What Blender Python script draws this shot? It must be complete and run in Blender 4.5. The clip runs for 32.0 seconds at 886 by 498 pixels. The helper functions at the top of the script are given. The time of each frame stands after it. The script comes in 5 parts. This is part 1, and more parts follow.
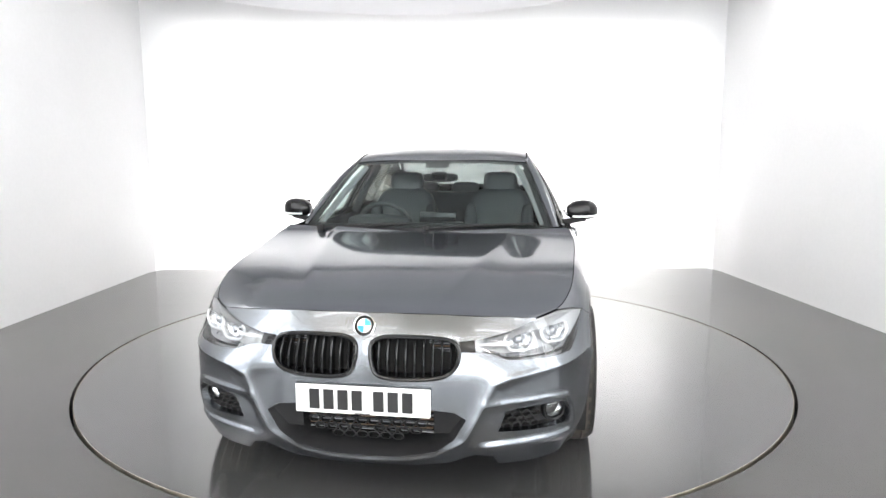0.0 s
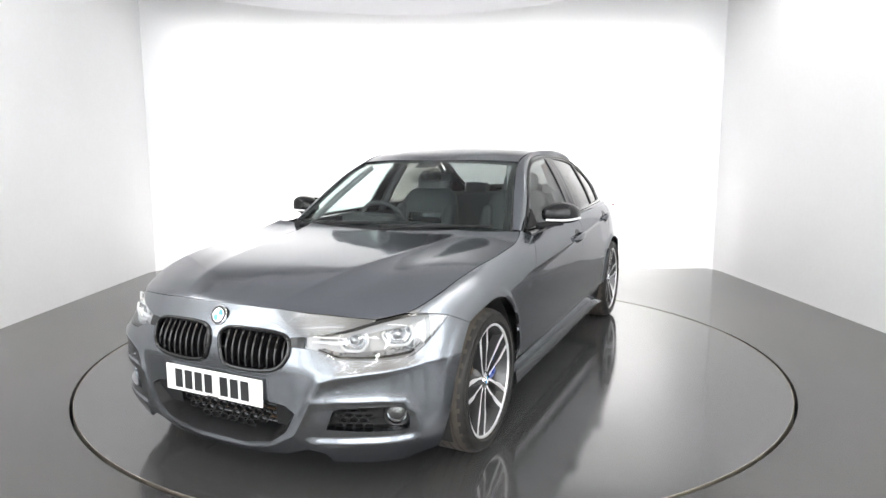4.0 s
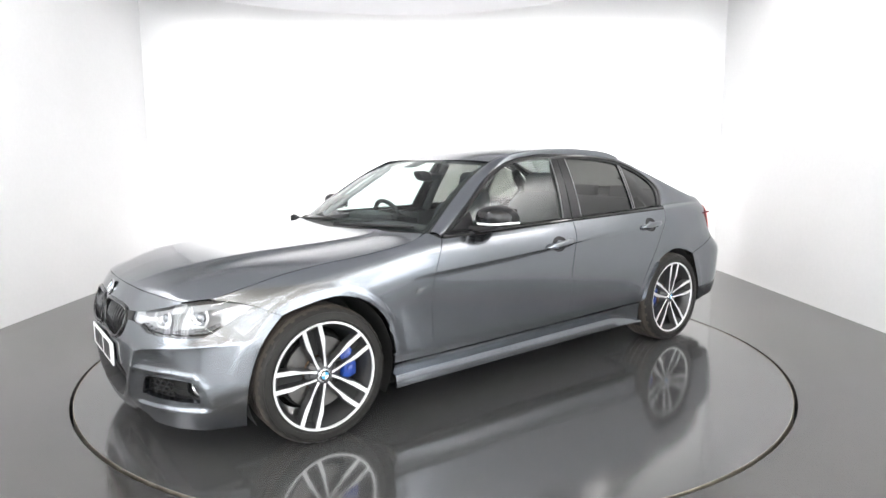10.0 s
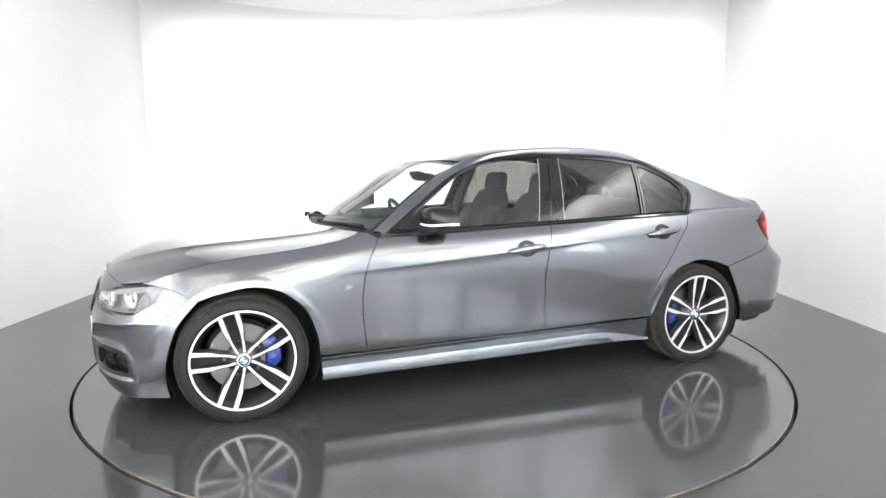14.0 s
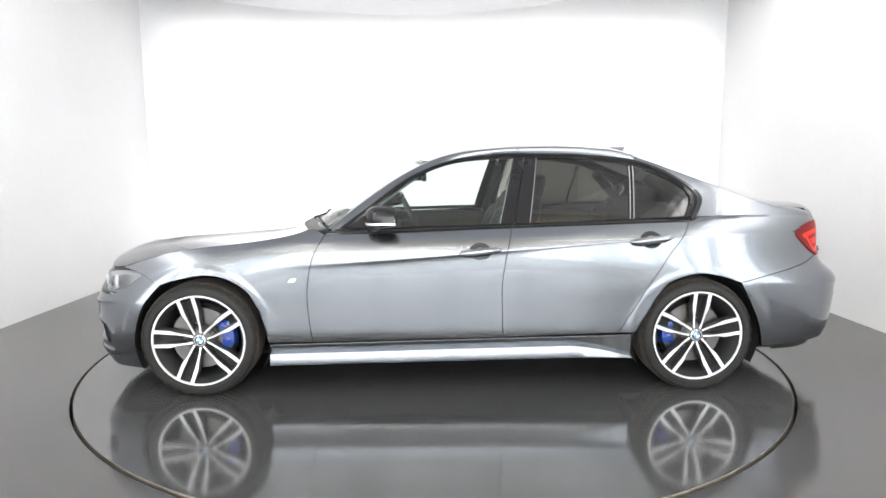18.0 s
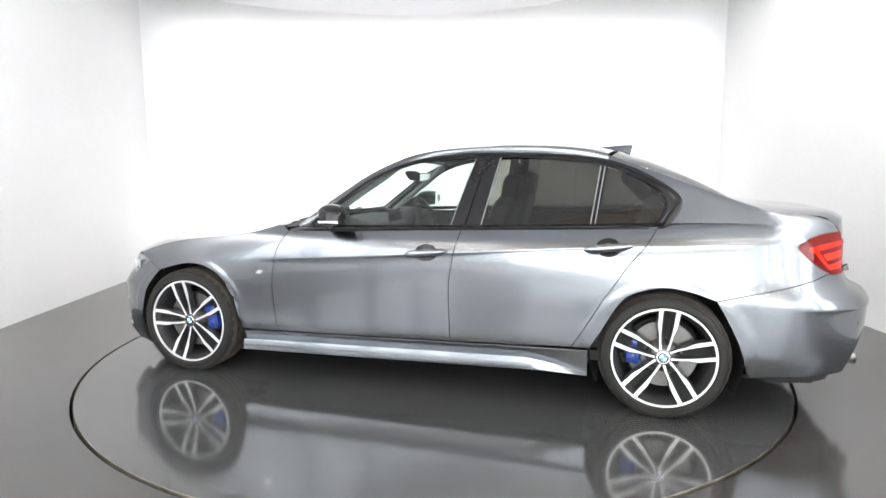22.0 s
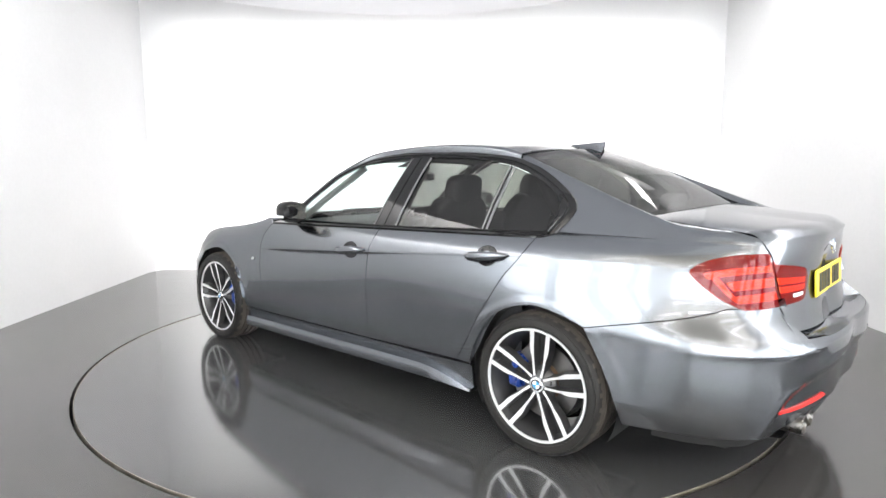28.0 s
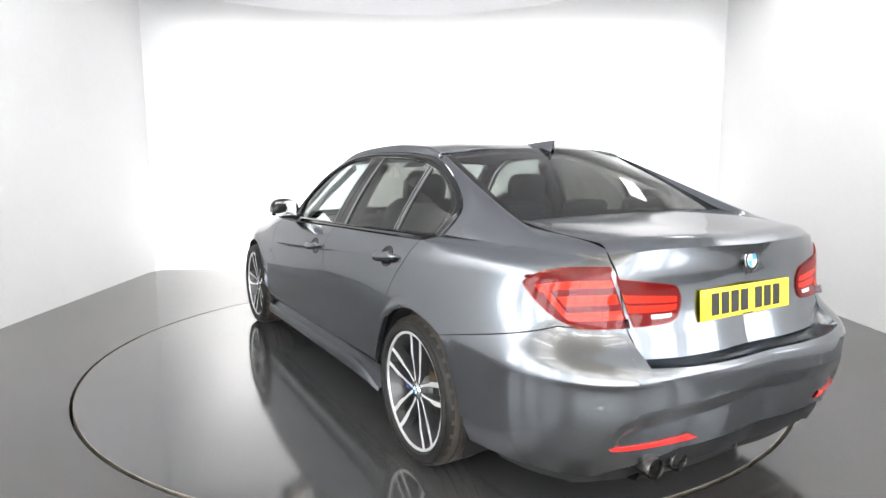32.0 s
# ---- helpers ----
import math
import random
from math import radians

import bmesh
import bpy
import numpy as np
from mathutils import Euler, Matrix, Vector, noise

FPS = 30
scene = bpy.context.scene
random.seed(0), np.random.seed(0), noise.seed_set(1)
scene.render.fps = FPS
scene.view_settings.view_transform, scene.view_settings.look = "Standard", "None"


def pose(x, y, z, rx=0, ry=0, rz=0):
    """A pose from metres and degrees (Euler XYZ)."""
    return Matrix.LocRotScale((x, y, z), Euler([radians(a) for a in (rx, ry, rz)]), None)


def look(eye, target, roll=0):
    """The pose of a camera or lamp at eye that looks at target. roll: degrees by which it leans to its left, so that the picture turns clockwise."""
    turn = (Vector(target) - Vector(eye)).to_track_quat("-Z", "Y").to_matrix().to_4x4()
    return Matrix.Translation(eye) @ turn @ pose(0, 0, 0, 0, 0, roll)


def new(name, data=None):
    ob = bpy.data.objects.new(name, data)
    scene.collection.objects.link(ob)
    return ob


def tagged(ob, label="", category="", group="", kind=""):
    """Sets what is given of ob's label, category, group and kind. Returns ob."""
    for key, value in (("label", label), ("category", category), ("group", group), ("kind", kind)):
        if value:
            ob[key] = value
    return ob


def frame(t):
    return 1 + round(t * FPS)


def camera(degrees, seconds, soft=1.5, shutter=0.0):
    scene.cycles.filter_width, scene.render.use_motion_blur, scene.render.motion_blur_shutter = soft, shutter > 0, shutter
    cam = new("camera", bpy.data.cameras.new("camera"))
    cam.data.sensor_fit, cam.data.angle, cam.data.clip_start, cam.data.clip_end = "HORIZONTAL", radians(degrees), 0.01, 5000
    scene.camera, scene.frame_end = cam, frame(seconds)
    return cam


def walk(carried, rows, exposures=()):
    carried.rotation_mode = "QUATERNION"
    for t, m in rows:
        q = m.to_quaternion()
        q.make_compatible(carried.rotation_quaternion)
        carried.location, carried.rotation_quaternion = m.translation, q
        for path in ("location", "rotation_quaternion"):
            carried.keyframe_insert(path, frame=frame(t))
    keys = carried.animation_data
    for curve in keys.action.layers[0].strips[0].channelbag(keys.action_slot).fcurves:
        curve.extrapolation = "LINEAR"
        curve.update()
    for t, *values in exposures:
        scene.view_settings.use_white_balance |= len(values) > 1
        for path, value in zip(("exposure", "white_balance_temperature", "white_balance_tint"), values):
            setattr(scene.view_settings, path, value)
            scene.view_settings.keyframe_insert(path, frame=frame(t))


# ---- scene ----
# ---- camera: it stands still before the turntable ----
cam = camera(71.41, 32.0)
CAM_POSE = look((0, -4.308, 1.295), (0.0119, -3.3175, 1.1584), -0.054)
walk(cam, [(0.0, CAM_POSE), (32.0, CAM_POSE)],
     exposures=[(0.0, 0.36), (1.0, 0.20), (2.0, 0.18), (3.5, 0.21), (6.0, 0.30), (8.0, 0.38), (10.0, 0.42), (16.0, 0.39), (20.0, 0.35), (26.0, 0.43), (30.5, 0.42), (32.0, 0.34)])

SPIN_START, SPIN_RATE = -98.84, -4.42517      # turntable heading at 0 s, degrees a second
CAR_SHIFT = (-0.064, 0.048)                   # the car's middle from the turntable's axis

# ---- world and lights ----
world = bpy.data.worlds.new("world")
scene.world = world
world.use_nodes = True
world.node_tree.nodes["Background"].inputs[0].default_value = (0.9, 0.95, 1.0, 1)
world.node_tree.nodes["Background"].inputs[1].default_value = 0.3


def lamp(name, size, size_y, power, eye, target, colour=(1, 0.98, 0.96)):
    data = bpy.data.lights.new(name, "AREA")
    data.shape, data.size, data.size_y, data.energy, data.color = "RECTANGLE", size, size_y, power, colour
    ob = new(name, data)
    ob.matrix_world = look(eye, target)
    return ob


# cove lamps above the canopy's edge
lamp("wall_wash_lamp", 5.8, 0.40, 125, (0, 2.30, 3.50), (0, 3.25, 0.15)).data.spread = radians(36)
lamp("wall_wash_lamp", 6.2, 0.20, 24, (0, 2.20, 3.50), (0, 3.25, 2.2)).data.spread = radians(56)
lamp("side_wash_lamp", 1.0, 0.30, 9, (2.9, 1.5, 3.45), (3.3, 1.5, 0.0))
# unseen pair, added to brighten the side walls that the car mirrors
for k in (-1, 1):
    lamp("side_wash_lamp", 4.0, 0.15, 90, (3.12 * k, -1.9, 3.50), (3.46 * k, -1.9, 0.6))
# strip lights under the hall ceiling, along x
STRIPS = [(x, y) for y in (-3.7, -4.6, -5.7, -7.3) for x in (-1.9, 0.15, 2.2) if x != 0.15 or y < -5]
for x, y in STRIPS:
    lamp("strip_lamp", 1.5, 0.10, 4 if y > -5 else 12, (x, y, 3.36), (x, y - 0.01, 0))
    # upward lamp added over each strip to brighten the hall ceiling
    lamp("ceiling_fill_lamp", 1.5, 0.05, 7, (x, y, 3.45), (x, y - 0.01, 4))

# ---- car surface: the body's side as a contour in plan with a profile in height ----
def knots(xs, ys, x):
    """Smooth curve (monotone cubic) through the knots, at x."""
    xs, ys, x = np.asarray(xs, float), np.asarray(ys, float), np.asarray(x, float)
    h, d = np.diff(xs), np.diff(ys) / np.diff(xs)
    m = np.empty_like(ys)
    m[1:-1] = np.where(d[1:] * d[:-1] > 0, 2 * d[1:] * d[:-1] / np.where(d[1:] + d[:-1] == 0, 1, d[1:] + d[:-1]), 0)
    m[0], m[-1] = d[0], d[-1]
    i = np.clip(np.searchsorted(xs, x) - 1, 0, len(xs) - 2)
    t = np.clip((x - xs[i]) / h[i], -0.5, 1.5)
    return ((1 + 2 * t) * (1 - t) ** 2 * ys[i] + t * (1 - t) ** 2 * h[i] * m[i] + t * t * (3 - 2 * t) * ys[i + 1] + t * t * (t - 1) * h[i] * m[i + 1])


def spline(pts, n):
    """n points evenly along a Catmull-Rom curve through pts (of any dimension)."""
    p = np.asarray(pts, float)
    if len(p) > 2:
        q = np.vstack([2 * p[0] - p[1], p, 2 * p[-1] - p[-2]])
        t = np.linspace(0, 1, 17)[:-1, None]
        out = []
        for a, b, c, d in zip(q, q[1:], q[2:], q[3:]):
            out.append(0.5 * (2 * b + (c - a) * t + (2 * a - 5 * b + 4 * c - d) * t ** 2 + (3 * b - a - 3 * c + d) * t ** 3))
        p = np.vstack(out + [p[-1:]])
    s = np.r_[0, np.cumsum(np.linalg.norm(np.diff(p, axis=0), axis=1))]
    k = np.linspace(0, s[-1], n)
    return np.stack([np.interp(k, s, p[:, j]) for j in range(p.shape[1])], 1)


PLAN = spline([(2.175, 0), (2.165, 0.22), (2.125, 0.42), (2.03, 0.61), (1.91, 0.735), (1.73, 0.832), (1.50, 0.880), (1.2, 0.897), (0.6, 0.903), (-0.3, 0.903),
               (-1.0, 0.903), (-1.5, 0.898), (-1.85, 0.865), (-2.1, 0.795), (-2.28, 0.66), (-2.38, 0.45), (-2.43, 0.22), (-2.44, 0)], 900)
PLAN_S = np.r_[0, np.cumsum(np.linalg.norm(np.diff(PLAN, axis=0), axis=1))]
PLAN_L = PLAN_S[-1]
_tan = np.gradient(PLAN, axis=0)
PLAN_N = np.stack([-_tan[:, 1], _tan[:, 0]], 1) * -1
PLAN_N = -PLAN_N / np.linalg.norm(PLAN_N, axis=1)[:, None] if PLAN_N[450, 1] < 0 else PLAN_N / np.linalg.norm(PLAN_N, axis=1)[:, None]


def at_x(x):
    """Contour length at which the side passes x."""
    return float(np.interp(-x, -PLAN[:, 0], PLAN_S))


OFF_Z = (0.14, 0.25, 0.35, 0.50, 0.62, 0.72, 0.80, 0.88, 0.94, 1.02)
OFF_S = [0.0, at_x(2.125), at_x(1.91), at_x(1.72), at_x(1.42), at_x(0.8), at_x(-0.3), at_x(-1.4), at_x(-1.8), at_x(-2.1), at_x(-2.33), PLAN_L]
OFF = np.array([
    (-0.05, -0.02, -0.018, -0.015, -0.025, -0.075, -0.14, -0.28, -0.40, -0.5),
    (-0.05, 0.00, 0.01, 0.012, -0.020, -0.075, -0.14, -0.28, -0.40, -0.5),
    (-0.01, 0.045, 0.056, 0.055, 0.010, -0.040, -0.11, -0.24, -0.36, -0.5),
    (-0.01, 0.03, 0.044, 0.044, 0.016, -0.020, -0.08, -0.19, -0.30, -0.45),
    (-0.05, -0.02, 0.00, 0.010, 0.012, 0.002, -0.040, -0.135, -0.26, -0.4),
    (-0.07, -0.04, -0.01, -0.004, 0.000, 0.002, 0.000, -0.030, -0.085, -0.20),
    (-0.07, -0.04, -0.01, -0.004, 0.000, 0.003, 0.004, -0.018, -0.060, -0.13),
    (-0.06, -0.03, 0.00, 0.005, 0.010, 0.005, -0.005, -0.022, -0.050, -0.11),
    (-0.05, -0.01, 0.010, 0.014, 0.015, -0.008, -0.025, -0.040, -0.062, -0.13),
    (-0.03, 0.015, 0.040, 0.052, 0.055, 0.000, -0.033, -0.045, -0.066, -0.14),
    (-0.05, 0.00, 0.035, 0.052, 0.055, -0.048, -0.070, -0.072, -0.072, -0.11),
    (-0.10, -0.04, -0.01, 0.002, 0.005, -0.112, -0.124, -0.122, -0.104, -0.09)])


def blurred(a, sigma, axis):
    """Gaussian blur along one axis, the ends carried on straight."""
    a = np.moveaxis(a, axis, 0)
    r = int(3 * sigma) + 1
    k = np.exp(-0.5 * (np.arange(-r, r + 1) / sigma) ** 2)
    k /= k.sum()
    up, down = np.arange(r, 0, -1).reshape((-1,) + (1,) * (a.ndim - 1)), np.arange(1, r + 1).reshape((-1,) + (1,) * (a.ndim - 1))
    q = np.concatenate([a[:1] - up * (a[1:2] - a[:1]), a, a[-1:] + down * (a[-1:] - a[-2:-1])])
    return np.moveaxis(sum(w * q[i:i + len(a)] for i, w in enumerate(k)), 0, axis)


FAIR_S, FAIR_Z = np.linspace(0, PLAN_L, 300), np.linspace(0.12, 1.04, 116)
FAIR = np.stack([knots(OFF_S, OFF[:, k], FAIR_S) for k in range(len(OFF_Z))], -1)
FAIR = np.stack([knots(OFF_Z, row, FAIR_Z) for row in FAIR])
FAIR = blurred(blurred(FAIR, 4.0, 0), 2.6, 1)


def fair_offset(s, z):
    """The smoothed offset by cubic interpolation of the fine table."""
    fs, fz = np.clip(s, 0, PLAN_L) / FAIR_S[1], np.clip((z - FAIR_Z[0]) / (FAIR_Z[1] - FAIR_Z[0]), 0, len(FAIR_Z) - 1)
    i, j = np.clip(fs.astype(int), 1, len(FAIR_S) - 3), np.clip(fz.astype(int), 1, len(FAIR_Z) - 3)
    w = lambda t: (-0.5 * t + t * t - 0.5 * t ** 3, 1 - 2.5 * t * t + 1.5 * t ** 3, 0.5 * t + 2 * t * t - 1.5 * t ** 3, 0.5 * (t ** 3 - t * t))
    a, b = w(fs - i), w(fz - j)
    return sum(a[m] * b[n] * FAIR[i + m - 1, j + n - 1] for m in range(4) for n in range(4))


def shell(s, z):
    """Points of the body's left side at contour length s and height z (arrays)."""
    s, z = np.broadcast_arrays(np.asarray(s, float), np.asarray(z, float))
    off = fair_offset(s, z)
    # the character line, from the front wing to the rear lamp
    x = np.interp(s, PLAN_S, PLAN[:, 0])
    crease = knots((-2.2, -1.8, -1.33, -0.99, -0.29, 0.33, 0.85), (0.895, 0.903, 0.885, 0.868, 0.817, 0.770, 0.737), x)
    fade = np.clip((0.95 - x) / 0.5, 0, 1) * np.clip((x + 2.15) / 0.4, 0, 1)
    d = z - crease
    up, down = np.maximum(d, 0), np.minimum(d, 0)
    off = off + fade * (0.0035 * np.exp(-up / 0.05) * (d >= 0) + (0.0080 * np.exp(down / 0.012) - 0.0045 * np.exp(down / 0.085)) * (d < 0)) * np.clip((x + 2.3) / 1.3, 0.2, 1)
    # front bumper: the lip round the mouth that runs on over the side intake, and the splitter blade
    for pts, high, wide in ((((0.0, 0.165), (0.15, 0.170), (0.265, 0.190), (0.385, 0.262), (0.450, 0.400), (0.490, 0.482), (0.55, 0.503), (0.65, 0.519), (0.77, 0.530), (0.89, 0.540), (1.15, 0.545)), 0.011, 0.020),
                            (((0.46, 0.398), (0.56, 0.408), (0.70, 0.412), (0.79, 0.398), (0.838, 0.345), (0.855, 0.26), (0.87, 0.17)), 0.006, 0.010)):
        near = s < 1.4
        if near.any():
            q, best = np.stack([s[near], z[near]], -1), None
            for a, b in zip(np.array(pts), np.array(pts)[1:]):
                k = np.clip(((q - a) @ (b - a)) / ((b - a) @ (b - a)), 0, 1)
                d = np.linalg.norm(q - a - k[..., None] * (b - a), axis=-1)
                best = d if best is None else np.minimum(best, d)
            off = off.copy()
            off[near] += high * np.exp(-(np.sqrt(best ** 2 + 0.005 ** 2) - 0.005) / wide) * np.clip((1.08 - s[near]) / 0.25, 0, 1)
    blade = np.interp(s, (0.38, 0.49, 0.66, 0.83), (0.236, 0.247, 0.254, 0.250))
    k = np.clip((blade - z) / 0.030 + 0.5, 0, 1)
    off = off + 0.013 * k * k * (3 - 2 * k) * np.clip((s - 0.39) / 0.09, 0, 1) * np.clip((0.870 - s) / 0.05, 0, 1)
    # rear bumper: its edge, and the lower part set back under a step
    fold = np.interp(s, (4.6, 5.17, 5.37, 5.8), (0.597, 0.600, 0.624, 0.628))
    off = off - 0.005 * np.clip((s - 4.62) / 0.25, 0, 1) + 0.012 * np.where(z > fold, np.exp(-np.maximum(z - fold, 0) / 0.055), 0.45 + 0.55 * np.exp(np.minimum(z - fold, 0) / 0.014)) * np.clip((s - 4.72) / 0.35, 0, 1)
    step = np.interp(s, (5.06, 5.154, 5.22, 5.36, 5.59, 5.8), (0.28, 0.434, 0.472, 0.496, 0.51, 0.52))
    k = np.clip((step - z) / 0.07 + 0.5, 0, 1)
    off = off - 0.024 * k * k * (3 - 2 * k) * np.clip((s - 5.05) / 0.08, 0, 1)
    # rolled lips of the wheel arches
    for cx, cz, rx, rz in ((1.395, 0.325, 0.37, 0.37), (-1.41, 0.32, 0.37, 0.35)):
        d = np.hypot((x - cx) / rx, (z - cz) / rz)
        k = np.clip((1.17 - d) / 0.09, 0, 1)
        off = off + 0.0035 * k * k * (3 - 2 * k) * np.clip((z - 0.25) / 0.1, 0, 1) * (np.abs(x - cx) < 0.6)
    p = np.stack([np.interp(s, PLAN_S, PLAN[:, k]) for k in (0, 1)], -1)
    n = np.stack([np.interp(s, PLAN_S, PLAN_N[:, k]) for k in (0, 1)], -1)
    q = p + n * off[..., None]
    return np.concatenate([q, z[..., None]], -1)


def house(x, z):
    """Points of the greenhouse's left side (windows, pillars, rails) at x and z."""
    x, z = np.broadcast_arrays(np.asarray(x, float), np.asarray(z, float))
    base = knots((-2.0, -1.6, -1.2, -0.5, 0.2, 0.75), (0.69, 0.755, 0.80, 0.825, 0.815, 0.765), x)
    k = z - 0.95
    y = base - 0.42 * k - 0.42 * k * k
    return np.stack([x, y, z], -1)


def roof_z(x):
    """Height of the roof along its middle."""
    return knots((-1.25, -1.0, -0.6, -0.2, 0.0, 0.195), (1.345, 1.400, 1.426, 1.410, 1.376, 1.318), x)


def hood_z(x):
    return knots((0.85, 1.1, 1.4, 1.7, 1.95, 2.10), (0.928, 0.901, 0.875, 0.844, 0.795, 0.737), x)


# ---- end of car surface ----

# ---- materials ----
def mat(name, base, rough=0.5, metal=0.0, coat=0.0, vary=0.08, scale=6.0, bump=0.0, fine=80.0, rough_vary=0.06, spec=0.5, trans=0.0, ior=1.5, emit=0.0):
    """Principled surface with colour and gloss varied at two scales and a fine relief."""
    m = bpy.data.materials.new(name)
    m.use_nodes = True
    nt = m.node_tree
    bs = nt.nodes["Principled BSDF"]
    co = nt.nodes.new("ShaderNodeTexCoord")
    big, small = nt.nodes.new("ShaderNodeTexNoise"), nt.nodes.new("ShaderNodeTexNoise")
    for n, sc, dt in ((big, scale, 4), (small, fine, 3)):
        n.inputs["Scale"].default_value, n.inputs["Detail"].default_value = sc, dt
        nt.links.new(co.outputs["Object"], n.inputs["Vector"])
    both = nt.nodes.new("ShaderNodeMath")
    both.operation = "MULTIPLY_ADD"
    both.inputs[1].default_value = 0.4
    nt.links.new(small.outputs["Fac"], both.inputs[0])
    half = nt.nodes.new("ShaderNodeMath")
    half.operation = "MULTIPLY"
    half.inputs[1].default_value = 0.6
    nt.links.new(big.outputs["Fac"], half.inputs[0])
    nt.links.new(half.outputs[0], both.inputs[2])
    ramp = nt.nodes.new("ShaderNodeValToRGB")
    ramp.color_ramp.elements[0].position, ramp.color_ramp.elements[1].position = 0.3, 0.7
    lo, hi = [c * (1 - vary) for c in base], [min(1, c * (1 + vary)) for c in base]
    ramp.color_ramp.elements[0].color, ramp.color_ramp.elements[1].color = (*lo, 1), (*hi, 1)
    nt.links.new(both.outputs[0], ramp.inputs[0])
    nt.links.new(ramp.outputs[0], bs.inputs["Base Color"])
    rr = nt.nodes.new("ShaderNodeMapRange")
    rr.inputs["To Min"].default_value, rr.inputs["To Max"].default_value = max(0.01, rough - rough_vary), rough + rough_vary
    nt.links.new(both.outputs[0], rr.inputs["Value"])
    nt.links.new(rr.outputs[0], bs.inputs["Roughness"])
    bs.inputs["Metallic"].default_value = metal
    bs.inputs["Coat Weight"].default_value, bs.inputs["Coat Roughness"].default_value = coat, 0.03
    bs.inputs["Specular IOR Level"].default_value = spec
    bs.inputs["IOR"].default_value = ior
    bs.inputs["Transmission Weight"].default_value = trans
    if emit:
        bs.inputs["Emission Color"].default_value, bs.inputs["Emission Strength"].default_value = (*base, 1), emit
    if bump:
        bp = nt.nodes.new("ShaderNodeBump")
        bp.inputs["Strength"].default_value, bp.inputs["Distance"].default_value = bump, 0.004
        nt.links.new(small.outputs["Fac"], bp.inputs["Height"])
        nt.links.new(bp.outputs[0], bs.inputs["Normal"])
    return m


def glass(name, tint, gloss=1.0):
    """Thin pane: tinted see-through with a Fresnel gloss."""
    m = bpy.data.materials.new(name)
    m.use_nodes = True
    nt = m.node_tree
    out = nt.nodes["Material Output"]
    clear, shine, lay, mix = (nt.nodes.new(k) for k in ("ShaderNodeBsdfTransparent", "ShaderNodeBsdfGlossy", "ShaderNodeLayerWeight", "ShaderNodeMixShader"))
    clear.inputs[0].default_value = (*tint, 1)
    shine.inputs["Roughness"].default_value = 0.015
    lay.inputs["Blend"].default_value = 0.5
    power, mul = nt.nodes.new("ShaderNodeMath"), nt.nodes.new("ShaderNodeMath")
    power.operation, power.inputs[1].default_value = "POWER", 4.5
    mul.operation, mul.inputs[1].default_value, mul.inputs[2].default_value = "MULTIPLY_ADD", 0.85 * gloss, 0.075 * gloss
    nt.links.new(lay.outputs["Facing"], power.inputs[0])
    nt.links.new(power.outputs[0], mul.inputs[0])
    nt.links.new(mul.outputs[0], mix.inputs[0])
    nt.links.new(clear.outputs[0], mix.inputs[1])
    nt.links.new(shine.outputs[0], mix.inputs[2])
    nt.links.new(mix.outputs[0], out.inputs["Surface"])
    return m


def paint_material():
    """Dark grey metallic car paint: flakes under a clear coat, faint orange peel."""
    m = mat("mineral_grey_paint", (0.196, 0.210, 0.231), 0.25, 1.0, 1.0, 0.05, 2.0, 0.0, 900.0, 0.03)
    nt = m.node_tree
    bs = nt.nodes["Principled BSDF"]
    bs.inputs["Specular Tint"].default_value = (0.38, 0.39, 0.41, 1)
    bs.inputs["Coat IOR"].default_value = 1.52
    bs.inputs["Coat Roughness"].default_value = 0.012
    co, vo, bp = nt.nodes.new("ShaderNodeTexCoord"), nt.nodes.new("ShaderNodeTexNoise"), nt.nodes.new("ShaderNodeBump")
    vo.inputs["Scale"].default_value, vo.inputs["Detail"].default_value = 160, 2
    nt.links.new(co.outputs["Object"], vo.inputs["Vector"])
    bp.inputs["Strength"].default_value, bp.inputs["Distance"].default_value = 0.05, 0.001
    nt.links.new(vo.outputs["Fac"], bp.inputs["Height"])
    nt.links.new(bp.outputs[0], bs.inputs["Coat Normal"])
    return m


PAINT = paint_material()
BLACK_GLOSS = mat("gloss_black", (0.012, 0.012, 0.013), 0.09, 0, 0.0, 0.1, spec=0.4)
BLACK_PLASTIC = mat("black_plastic", (0.016, 0.016, 0.017), 0.45, 0, 0, 0.15, 8, 0.25, 300, spec=0.22)
LINER = mat("matt_black_liner", (0.012, 0.012, 0.012), 0.8, 0, 0, 0.2, 8, 0.3, 120)
TRIM_GREY = mat("satin_grey_trim", (0.22, 0.22, 0.225), 0.4, 0.3, 0, 0.08)
CHROME = mat("chrome", (0.80, 0.81, 0.83), 0.08, 1.0, 0, 0.03)
SILVER = mat("silver_reflector", (0.82, 0.83, 0.85), 0.22, 0.9, 0, 0.05)
LAMP_SILVER = mat("lamp_housing_silver", (0.40, 0.405, 0.415), 0.32, 0.45, 0, 0.04)
PROJECTOR = mat("projector_glass", (0.30, 0.31, 0.33), 0.06, 0.6, 1.0, 0.05)
PIPE_STEEL = mat("tail_pipe_steel", (0.14, 0.135, 0.13), 0.28, 1.0, 0, 0.15, 20, 0.1, 200)
LAMP_GREY = mat("lamp_housing_grey", (0.34, 0.35, 0.37), 0.28, 0.6, 0, 0.1)
RUBBER = mat("tyre_rubber", (0.020, 0.019, 0.018), 0.5, 0, 0, 0.25, 12, 0.35, 220, spec=0.28)
TREAD = mat("dusty_tyre_tread", (0.060, 0.050, 0.042), 0.85, 0, 0, 0.35, 14, 0.5, 160)
ALLOY = mat("machined_alloy", (0.78, 0.78, 0.79), 0.30, 0.5, 0.4, 0.05, 20, 0.05, 400)
